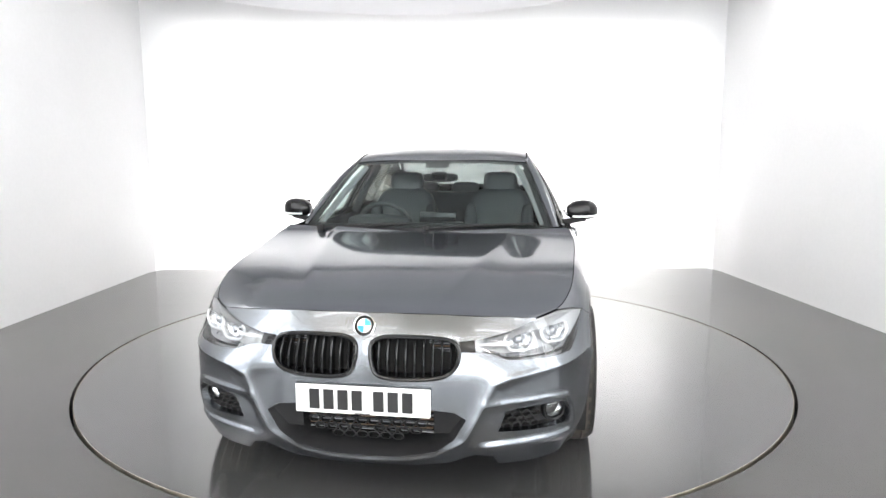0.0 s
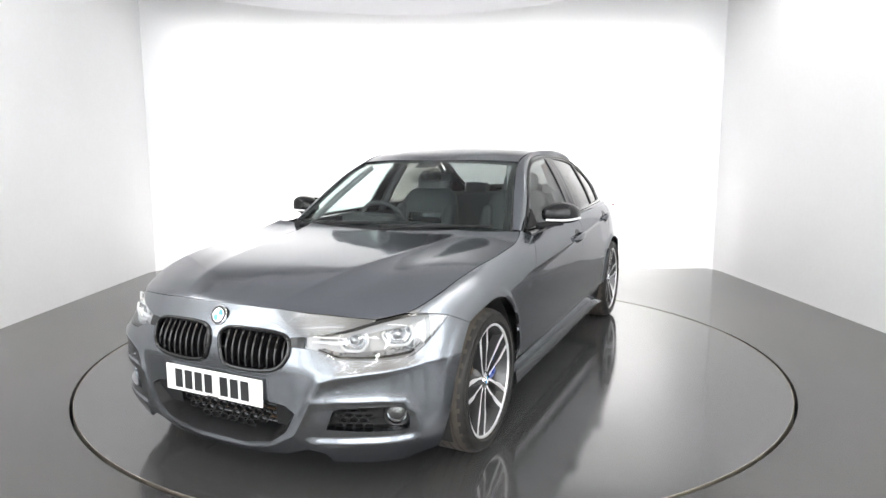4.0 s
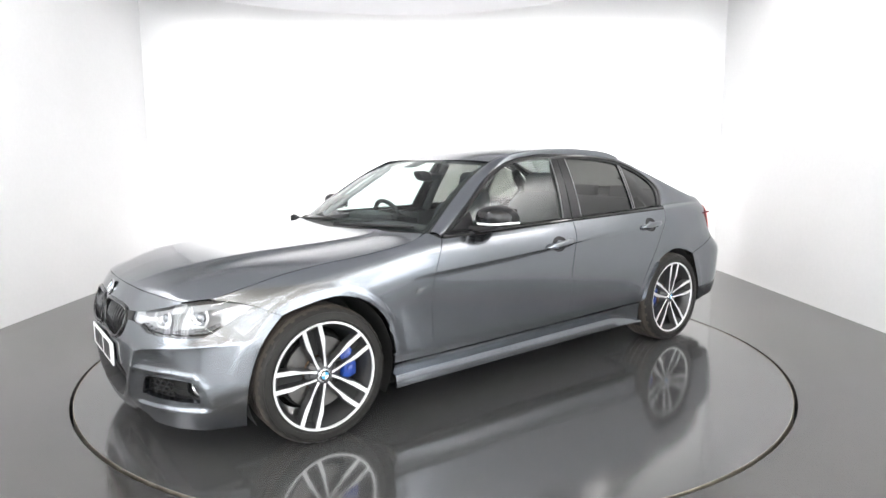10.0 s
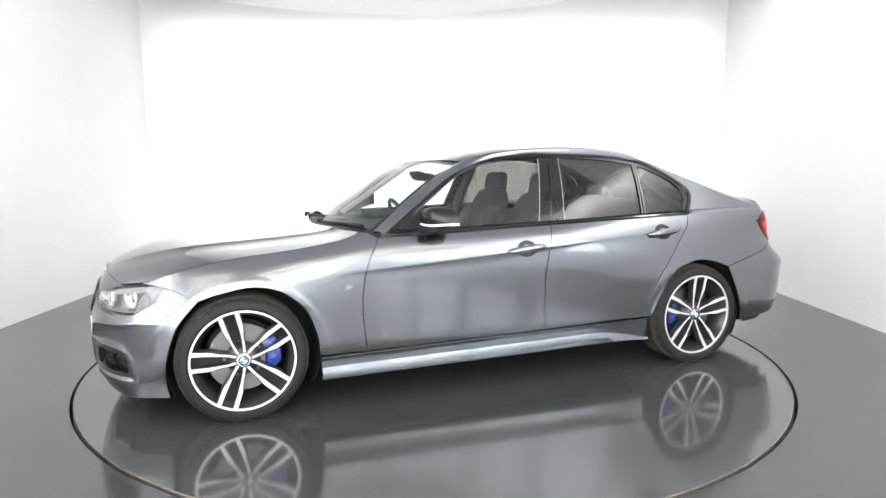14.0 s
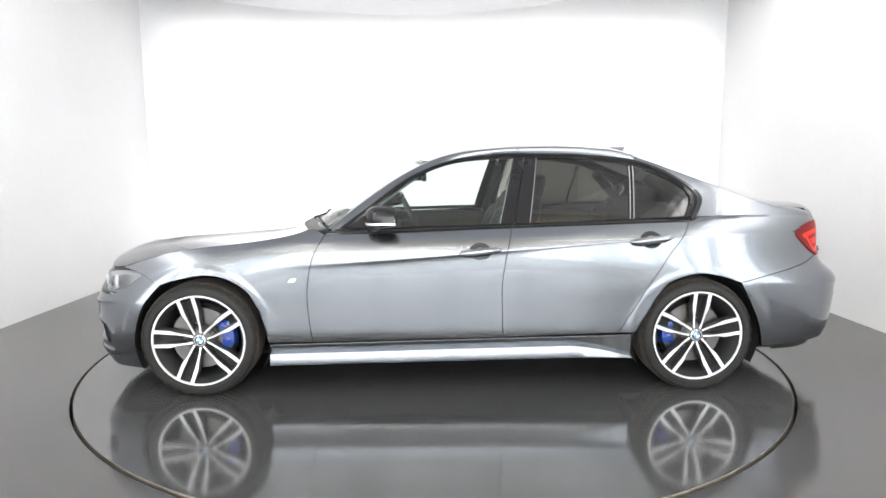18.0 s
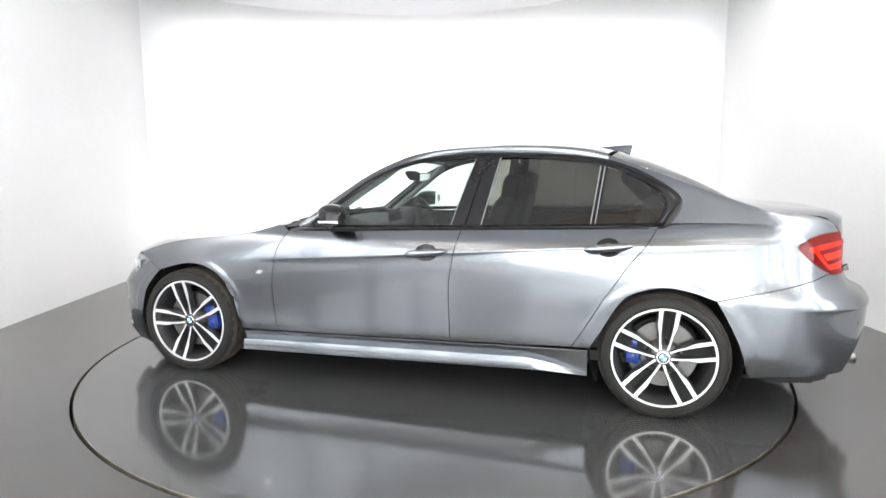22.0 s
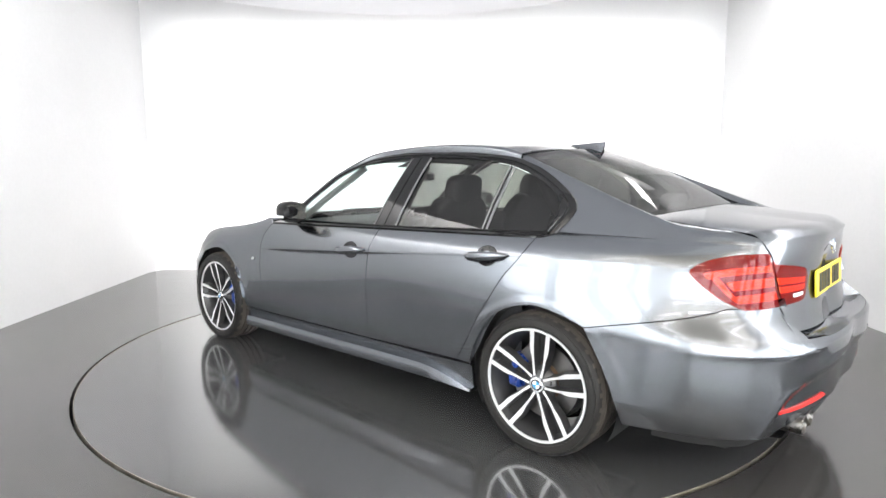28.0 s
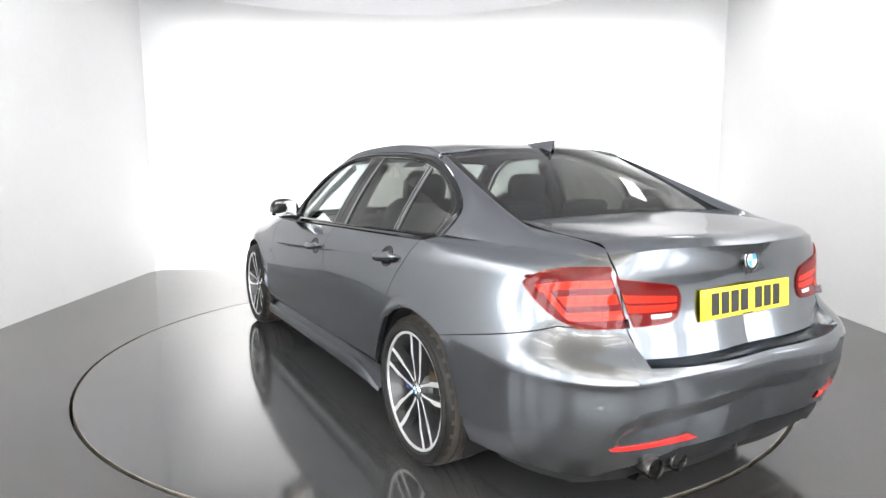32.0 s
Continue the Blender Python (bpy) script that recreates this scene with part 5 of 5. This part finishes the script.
def plate(name, centre, tilt, yaw, material, parent, label):
    """Number plate on a black carrier; its characters are plain bars."""
    rot = pose(*centre, 0, tilt, yaw)

    def put(bm):
        bmesh.ops.transform(bm, matrix=rot, verts=bm.verts)
        return bm
    base = part(name, put(box(-0.004, 0.004, -0.26, 0.26, -0.0555, 0.0555, 0.003, 1)), material, parent, label)
    part("plate_carrier", put(box(-0.012, -0.005, -0.235, 0.235, -0.060, 0.050, 0.003, 1)), BLACK_PLASTIC, base)
    x = -0.205
    for k in range(7):
        part("character_bar", put(box(0.003, 0.0062, x, x + 0.040, -0.039, 0.039)), INK, base, "", False)
        x += 0.055 + (0.028 if k == 3 else 0)
    part("maker_bar", put(box(0.003, 0.0055, -0.03, 0.03, -0.053, -0.049)), INK, base, "", False)
    return base


def build_rear():
    plate("number_plate", (-2.332, 0, 0.806), -4, 180, PLATE_YELLOW, CAR, "yellow rear number plate with plain dark bars")
    roundel(PANELS["boot"], (-2.3395, 0, 0.950), (-1, 0, 0.12), (0, 0, 1), 0.041, 0.026)
    # lower trim, reflectors, tail pipes, sensors
    s = np.linspace(5.26, PLAN_L, 40)
    z = np.interp(s, (5.12, 5.228, 5.369, 5.617, PLAN_L), (0.262, 0.300, 0.350, 0.356, 0.358))
    top = shell(s, z)
    rows = [top + np.array([0.012, 0, 0.012]), top + np.array([0.02, 0, -0.03]), top + np.array([0.05, 0, -0.09]), top + np.array([0.22, 0, -0.12])]
    panel("rear_diffuser", [np.array(rows)], BLACK_PLASTIC, CAR, "black rear diffuser", both=True, weld=1e-3, gap=0, hem=0)
    for side in (1, -1):
        m = np.array([1, side, 1])
        g = coons(lin([(5.130, 0.362), (5.435, 0.384)], 20), lin([(5.116, 0.374), (5.395, 0.404)], 20), lin([(5.130, 0.362), (5.116, 0.374)], 4), lin([(5.435, 0.384), (5.395, 0.404)], 4))
        out = np.stack([np.interp(g[..., 0], PLAN_S, PLAN_N[:, 0]), np.interp(g[..., 0], PLAN_S, PLAN_N[:, 1]), 0 * g[..., 0]], -1)
        p = on_shell(g)
        rows = np.concatenate([p[:1] - out[:1] * 0.006, p + out * 0.005, p[-1:] - out[-1:] * 0.006])
        part("rear_reflector", sheet(rows * m), RED_REFLEX, CAR, "red rear reflector strip")
        for sv, zv in ((5.085, 0.520), (5.49, 0.545)):
            q = shell(np.array([sv]), np.array([zv]))[0] * m
            d = Vector((-0.75, 0.66 * side, 0)) if sv < 5.3 else Vector((-0.98, 0.2 * side, 0))
            rot = d.to_track_quat("Z", "Y").to_matrix().to_4x4()
            rot.translation = q
            bm = lathe([(0.0095, -0.004), (0.0095, 0.0015), (0.0, 0.0022)], 16, "z")
            bmesh.ops.transform(bm, matrix=rot, verts=bm.verts)
            part("parking_sensor", bm, PAINT, CAR)
    for y in (0.500, 0.385):
        pipe = part("tail_pipe", lathe([(0.034, -2.02), (0.037, -2.355), (0.039, -2.376), (0.037, -2.379), (0.034, -2.371), (0.033, -2.17), (0.0, -2.17)], 32, "x", None, (0, y, 0.292)), PIPE_STEEL, CAR, "steel round tail pipe")
        part("pipe_bore", lathe([(0.0325, -2.363), (0.0320, -2.19), (0.0, -2.19)], 24, "x", None, (0, y, 0.292)), LINER, pipe)
    part("tow_eye", tube([(-2.30, 0.02, 0.30), (-2.34, 0.02, 0.27), (-2.34, 0.02, 0.24), (-2.30, 0.02, 0.23)], 0.009), LINER, CAR)
    # aerial fin: rises rearward to a blunt end
    rows = []
    for u in np.linspace(0, 1, 15):
        x = -1.010 - 0.215 * u
        base = float(np.interp(x, (-1.25, -1.16, -1.05, -0.98), (1.338, 1.366, 1.392, 1.402))) - 0.012
        high = 0.012 + 0.068 * u ** 1.1
        wide = 0.036 * math.sin(math.pi * min(0.5, 0.10 + u * 0.75)) * (1 - 0.35 * max(0, u - 0.6) / 0.4)
        rows.append([(x - 0.018 * u * math.sin(a) ** 2, wide * math.cos(a) * (1 - 0.80 * math.sin(a) ** 0.8), base + high * math.sin(a)) for a in np.linspace(0.0, math.pi, 17)])
    rows.insert(0, [tuple(np.mean(rows[0], axis=0))] * 17)
    rows.append([tuple(np.mean(rows[-1], axis=0) + np.array([0.004, 0, 0]))] * 17)
    bm = sheet(np.array(rows))
    bmesh.ops.remove_doubles(bm, verts=bm.verts, dist=1e-5)
    bmesh.ops.recalc_face_normals(bm, faces=bm.faces)
    part("aerial_fin", bm, PAINT, CAR, "grey shark-fin aerial")


def build_side_details():
    for side in (1, -1):
        k = 0 if side > 0 else 1
        for x, z, door in ((-0.157, 0.816, PANELS["front_door"][k]), (-1.118, 0.874, PANELS["rear_door"][k])):
            s = at_x(x)
            y = shell(np.array([s]), np.array([z]))[0][1]
            # bowl: an oval on the skin, black in place of the recess's shade
            bm = bmesh.new()
            rows = []
            for w, d in ((1.0, 0.0015), (0.92, 0.0022), (0.80, 0.0005), (0.5, -0.0), (0.02, -0.0)):
                ring = []
                for a in np.linspace(0, 2 * math.pi, 29):
                    q = shell(np.array([s + 0.062 * w * math.cos(a)]), np.array([z + 0.047 * w * math.sin(a)]))[0]
                    ring.append(((q[0]), (q[1] + d) * side, q[2]))
                rows.append(ring)
            part("handle_bowl", sheet(np.array(rows), bm), BLACK_GLOSS, door, "handle bowl, black for the shade of its recess")
            # grip: tapered bar standing proud
            rings = []
            for t in np.linspace(-1, 1, 15):
                q = shell(np.array([s + 0.122 * t]), np.array([z]))[0]
                hz = 0.023 * math.sqrt(max(0.02, 1 - abs(t) ** 3.2)) * (1.0 - 0.12 * t)
                o = 0.002 + 0.024 * (1 - t ** 4)
                rings.append([(q[0], (q[1] + o + 0.012 * math.cos(a)) * side, z + 0.013 * t + hz * math.sin(a)) for a in np.linspace(0, 2 * math.pi, 13)])
            bm = sheet(np.array(rings))
            bmesh.ops.remove_doubles(bm, verts=bm.verts, dist=1e-5)
            bmesh.ops.holes_fill(bm, edges=bm.edges)
            bmesh.ops.recalc_face_normals(bm, faces=bm.faces)
            part("door_handle", bm, PAINT, door, "grey painted door handle")
        # door mirror
        secs = [(0.835, 0.405, 0.050, 1.005, 0.030), (0.865, 0.395, 0.075, 1.008, 0.052), (0.91, 0.385, 0.085, 1.012, 0.060), (0.96, 0.375, 0.084, 1.012, 0.060), (1.00, 0.360, 0.070, 1.008, 0.050), (1.025, 0.340, 0.040, 1.000, 0.030)]
        rings = []
        for y, cx, hx, cz, hz in [tuple(r) for r in spline(secs, 16)]:
            ring = []
            for a in np.linspace(0, 2 * math.pi, 25):
                c, sn = math.cos(a), math.sin(a)
                c2 = math.copysign(abs(c) ** 0.75, c)
                s2 = math.copysign(abs(sn) ** 0.75, sn)
                ring.append((cx + hx * c2 * (1.0 if c2 > 0 else 0.92), y * side, cz + hz * s2))
            rings.append(ring)
        bm = sheet(np.array(rings))
        bmesh.ops.remove_doubles(bm, verts=bm.verts, dist=1e-5)
        bmesh.ops.holes_fill(bm, edges=bm.edges)
        bmesh.ops.recalc_face_normals(bm, faces=bm.faces)
        mir = part("door_mirror", bm, BLACK_GLOSS, PANELS["front_door"][k], "gloss black door mirror with a white indicator strip", True, 50)
        strip = []
        for y, cx, hx, cz, hz in [tuple(r) for r in spline(secs, 16)][3:]:
            strip.append([(cx + hx * 0.99 + 0.003 - 0.004 * abs(d), y * side, cz - hz * 0.62 + d * 0.006) for d in (-1, 0, 1)])
        y, cx, hx, cz, hz = spline(secs, 16)[-1]
        for dx in (0.0, -0.03, -0.055):
            strip.append([(cx + hx * 0.5 + dx, (y + 0.004) * side, cz - hz * 0.62 + d * 0.006) for d in (-1, 0, 1)])
        part("indicator_strip", sheet(np.array(strip)), WHITE, mir, "white indicator strip")
        ys = np.linspace(0.87, 1.005, 8)
        gl = np.array([[(0.303, y * side, z) for z in np.linspace(0.962 + 0.05 * max(0, y - 0.95), 1.058 - 0.10 * max(0, y - 0.95), 5)] for y in ys])
        part("mirror_glass", sheet(gl), CHROME, mir, "mirror glass")
        part("mirror_foot", tube([(0.47, 0.77 * side, 0.935), (0.45, 0.82 * side, 0.938), (0.42, 0.88 * side, 0.948), (0.40, 0.95 * side, 0.955)], [0.024, 0.021, 0.018, 0.014], 10), BLACK_PLASTIC, mir)
        tri = [on_house(np.array([[x, z]]), 0.003)[0] * np.array([1, side, 1]) for x, z in ((0.60, 0.925), (0.44, 0.935), (0.44, 1.035))]
        part("mirror_triangle", slab([tuple(p) for p in tri], 0.006, (0, side, 0)), BLACK_PLASTIC, mir)
        # wing badge: small slanted stripes
        for j, mt in enumerate((INK, CHROME, CHROME, CHROME)):
            s0 = at_x(0.905) + 0.007 * j
            w = 0.006 if j < 3 else 0.022
            pts = [shell(np.array([s0 + a + 0.010 * (b - 0.660) / 0.012]), np.array([b]))[0] + np.array([0, 0.0015, 0]) for a, b in ((0, 0.652), (w, 0.652), (w, 0.673), (0, 0.673))]
            part("wing_badge", slab([(p[0], p[1] * side, p[2]) for p in pts], 0.002, (0, side, 0)), mt, PANELS["wing"][k], "", False)


def build_underbody():
    # black inner shell, added to close and darken the shut lines, open at the wheels
    s, z = np.linspace(0, PLAN_L, 120), np.linspace(0.19, 0.885, 26)
    S, Z = np.meshgrid(s, z)
    p = push(shell(S, Z), -0.045)
    bm = bmesh.new()
    for m in (1, -1):
        vs = [[bm.verts.new(q * np.array([1, m, 1])) for q in row] for row in p]
        for i in range(len(vs) - 1):
            for j in range(len(s) - 1):
                c = (p[i, j] + p[i + 1, j + 1]) / 2
                if min(math.hypot(c[0] - 1.395, c[2] - 0.325), math.hypot(c[0] + 1.41, c[2] - 0.325)) < 0.50:
                    continue
                if S[i, j] < 1.02 or (c[0] > 0.85 and c[2] > 0.70) or (c[0] < -2.0 and c[2] > 0.62):
                    continue
                bm.faces.new((vs[i][j], vs[i][j + 1], vs[i + 1][j + 1], vs[i + 1][j]))
    bmesh.ops.delete(bm, geom=[v for v in bm.verts if not v.link_faces], context="VERTS")
    part("inner_shell", bm, LINER, CAR)
    part("underfloor", box(-2.15, 1.95, -0.66, 0.66, 0.175, 0.200, 0.01), LINER, CAR)
    part("underfloor", box(-1.02, 1.0, -0.80, 0.80, 0.170, 0.195, 0.01), LINER, CAR)
    part("front_carrier", box(1.72, 1.88, -0.58, 0.58, 0.20, 0.62, 0.03), LINER, CAR)
    part("engine_tray", box(0.95, 1.95, -0.55, 0.55, 0.60, 0.68, 0.02), LINER, CAR)
    part("boot_floor", box(-2.20, -1.70, -0.60, 0.60, 0.30, 0.62, 0.03), LINER, CAR)
    for cx, cz, r in ((1.395, 0.33, 0.375), (-1.41, 0.325, 0.375)):
        for side in (1, -1):
            rows = []
            for a in np.linspace(radians(-28), radians(208), 28):
                rows.append([(cx + r * math.cos(a) * (1 - 0.02 * w), side * (0.862 - 0.30 * w), cz + r * math.sin(a) * (1 - 0.02 * w)) for w in (0, 0.1, 0.5, 1)])
            part("arch_liner", sheet(np.array(rows)), LINER, CAR)
            part("arch_wall", slab([(cx + r * math.cos(a), side * 0.56, cz + r * math.sin(a)) for a in np.linspace(radians(-28), radians(208), 20)], 0.01, (0, -side, 0)), LINER, CAR)


# ---- car: cabin ----
def superbox(cx, cy, cz, hx, hy, hz, power=0.45, lean=0.0, n=14, bm=None):
    """Rounded cushion: a box swelled toward a superellipsoid, leaning back by degrees."""
    bm = bm or bmesh.new()
    rows = []
    for i in range(n + 1):
        th = -math.pi / 2 + math.pi * i / n
        ring = []
        for j in range(2 * n + 1):
            ph = 2 * math.pi * j / (2 * n)
            f = lambda v, e=power: math.copysign(abs(v) ** e, v)
            x, y, z = hx * f(math.cos(th)) * f(math.cos(ph)), hy * f(math.cos(th)) * f(math.sin(ph)), hz * f(math.sin(th))
            x = x - z * math.tan(radians(lean))
            ring.append((cx + x, cy + y, cz + z))
        rows.append(ring)
    sheet(np.array(rows), bm)
    bmesh.ops.remove_doubles(bm, verts=bm.verts, dist=1e-5)
    bmesh.ops.recalc_face_normals(bm, faces=bm.faces)
    return bm


def build_cabin():
    for y in (0.37, -0.37):
        seat = part("front_seat", superbox(-0.10, y, 0.52, 0.27, 0.25, 0.08, 0.4), LEATHER, CAR, "charcoal leather front seat")
        part("backrest", superbox(-0.43, y, 0.79, 0.075, 0.24, 0.32, 0.5, 17), LEATHER, seat)
        for s in (1, -1):
            part("bolster", superbox(-0.36, y + s * 0.215, 0.74, 0.075, 0.05, 0.25, 0.6, 17), LEATHER, seat)
            part("headrest_post", tube([(-0.515, y + s * 0.06, 1.0), (-0.535, y + s * 0.06, 1.09)], 0.006), CHROME, seat)
        part("headrest", superbox(-0.545, y, 1.150, 0.055, 0.130, 0.085, 0.55, 8), LEATHER, seat)
    bench = part("rear_bench", superbox(-1.02, 0, 0.54, 0.26, 0.62, 0.09, 0.3), LEATHER, CAR, "charcoal leather rear bench")
    part("backrest", superbox(-1.34, 0, 0.80, 0.08, 0.62, 0.24, 0.3, 20), LEATHER, bench)
    for y in (0.38, 0.0, -0.38):
        part("headrest", superbox(-1.475, y, 1.075, 0.045, 0.12, 0.055, 0.5, 10), LEATHER, bench)
    part("parcel_shelf", box(-1.80, -1.42, -0.66, 0.66, 1.01, 1.03, 0.008), DASH, CAR)
    part("cabin_floor", box(-1.30, 0.80, -0.76, 0.76, 0.24, 0.30, 0.01), DASH, CAR)
    # dash with hood over the dials
    dash = part("dashboard", superbox(0.56, 0, 0.78, 0.25, 0.72, 0.140, 0.35), DASH, CAR, "soft black dashboard")
    part("dial_hood", superbox(0.40, -0.37, 0.925, 0.10, 0.20, 0.045, 0.6), DASH, dash)
    part("screen", box(0.335, 0.350, -0.11, 0.13, 0.90, 0.985, 0.006), BLACK_GLOSS, dash, "flat display screen")
    part("dash_trim", box(0.305, 0.320, -0.70, 0.70, 0.775, 0.800, 0.006), LAMP_GREY, dash)
    part("centre_console", box(-0.35, 0.40, -0.12, 0.12, 0.30, 0.60, 0.03), DASH, dash)
    rim = []
    for a in np.linspace(0, 2 * math.pi, 37)[:-1]:
        rim.append((0.22 + 0.185 * math.sin(a) * math.sin(radians(24)), -0.37 + 0.185 * math.cos(a), 0.865 + 0.185 * math.sin(a) * math.cos(radians(24))))
    wheel_ob = part("steering_wheel", tube(rim, 0.0155, 10, None, True), DASH, CAR, "black leather steering wheel")
    part("airbag_pad", superbox(0.225, -0.37, 0.865, 0.035, 0.075, 0.06, 0.6), DASH, wheel_ob)
    for a, b in (((0.22, -0.30, 0.865), (0.22, -0.19, 0.870)), ((0.22, -0.44, 0.865), (0.22, -0.55, 0.870)), ((0.21, -0.37, 0.82), (0.15, -0.37, 0.70))):
        part("wheel_spoke", tube([a, b], 0.016, 8), DASH, wheel_ob)
    part("steering_column", tube([(0.24, -0.37, 0.86), (0.45, -0.37, 0.78)], 0.035), DASH, wheel_ob)
    mirror = part("cabin_mirror", superbox(0.145, 0, 1.205, 0.018, 0.120, 0.030, 0.5), BLACK_PLASTIC, CAR, "interior mirror on the windscreen")
    part("mirror_glass", sheet(np.array([[(0.1265, y, z) for y in np.linspace(-0.11, 0.11, 5)] for z in (1.182, 1.228)])), CHROME, mirror)
    part("sensor_pod", superbox(0.205, 0, 1.215, 0.05, 0.050, 0.035, 0.6, -30), BLACK_PLASTIC, mirror)
    part("toll_tag", box(0.150, 0.152, -0.03, 0.03, 1.222, 1.236), WHITE, mirror)
    # headliner and pillars inside
    rows = []
    for w in np.linspace(-1, 1, 13):
        xs = np.linspace(-1.12, 0.10, 14)
        rows.append(np.stack([xs, np.full_like(xs, 0.56 * w), np.minimum(roof_z(xs), 1.395) - 0.035 - 0.03 * abs(w) ** 3], 1))
    part("headliner", sheet(np.array(rows)), HEADLINER, CAR)
    for side in (1, -1):
        card = np.array([[(x, side * (0.80 - 0.02 * (z < 0.8)), z) for z in (0.32, 0.50, 0.62, 0.80, 0.915)] for x in np.linspace(0.62, -1.25, 16)])
        part("door_card", sheet(card), DASH, CAR)
        part("armrest", box(-0.25, 0.25, min(side * 0.71, side * 0.79), max(side * 0.71, side * 0.79), 0.62, 0.68, 0.015), DASH, CAR)
        for a, b, r in (((0.60, 0.69, 0.93), (0.14, 0.52, 1.27), 0.02), ((-0.36, 0.75, 0.93), (-0.44, 0.58, 1.29), 0.03), ((-1.44, 0.66, 0.99), (-1.20, 0.55, 1.22), 0.035)):
            part("inner_pillar", tube([(p[0], p[1] * side, p[2]) for p in (a, tuple((np.array(a) + np.array(b)) / 2 + np.array([0, 0.01, 0])), b)], r, 10), HEADLINER if r < 0.03 else DASH, CAR)
    # scuttle and wipers
    cowl = spline([(0.76, 0.72, 0.918), (0.86, 0.40, 0.922), (0.90, 0.0, 0.924), (0.86, -0.40, 0.922), (0.76, -0.72, 0.918)], 30)
    part("scuttle_panel", sheet(np.array([cowl + np.array([0.06, 0, -0.012]), cowl, cowl + np.array([-0.07, 0, 0.008])])), BLACK_PLASTIC, CAR)
    for pts in ([(0.875, -0.60, 0.928), (0.840, -0.30, 0.942), (0.795, 0.05, 0.952), (0.765, 0.20, 0.955)], [(0.875, 0.02, 0.928), (0.820, 0.30, 0.943), (0.745, 0.62, 0.950)]):
        arm = part("wiper", tube(spline(pts, 14), [0.010 - 0.0004 * k for k in range(14)], 8), BLACK_PLASTIC, CAR, "black windscreen wiper")
        part("wiper_blade", tube(spline([(p[0] - 0.012, p[1] + 0.02, p[2] + 0.003) for p in pts], 14), 0.007, 6), LINER, arm)
        part("wiper_pivot", lathe([(0.022, 0.905), (0.022, 0.940), (0.016, 0.948), (0.0, 0.950)], 16, "z", None, (pts[0][0], pts[0][1], 0)), BLACK_PLASTIC, arm)
build_room()
TURNTABLE = build_turntable()
PANELS = build_panels()
build_underbody()
build_glass(PANELS["front_door"], PANELS["rear_door"], PANELS["quarter"])
build_headlamps()
build_tail_lamps()
build_front()
plate("number_plate", (2.174, 0, 0.4165), 0, 0, PLATE_WHITE, CAR, "white front number plate with plain dark bars")
build_rear()
build_side_details()
build_cabin()
# angles as seen from outside, rearward on the left side
wheel(1.405, 0.788, 1, 0.225, 105, 12)
wheel(1.405, -0.788, -1, 0.225, 60, 12)
wheel(-1.405, 0.783, 1, 0.250, 85, 172)
wheel(-1.405, -0.783, -1, 0.250, 40, 172)
tagged(CAR, "dark metallic grey four-door saloon car standing on the turntable", "car")


def motions():
    rows_t, rows_c = [], []
    for t in range(0, 33):
        spin = pose(0, 0, 0, 0, 0, SPIN_START + SPIN_RATE * t)
        rows_t.append((float(t), spin))
        rows_c.append((float(t), spin @ pose(CAR_SHIFT[0], CAR_SHIFT[1], 0)))
    walk(TURNTABLE, rows_t)
    walk(CAR, rows_c)


motions()
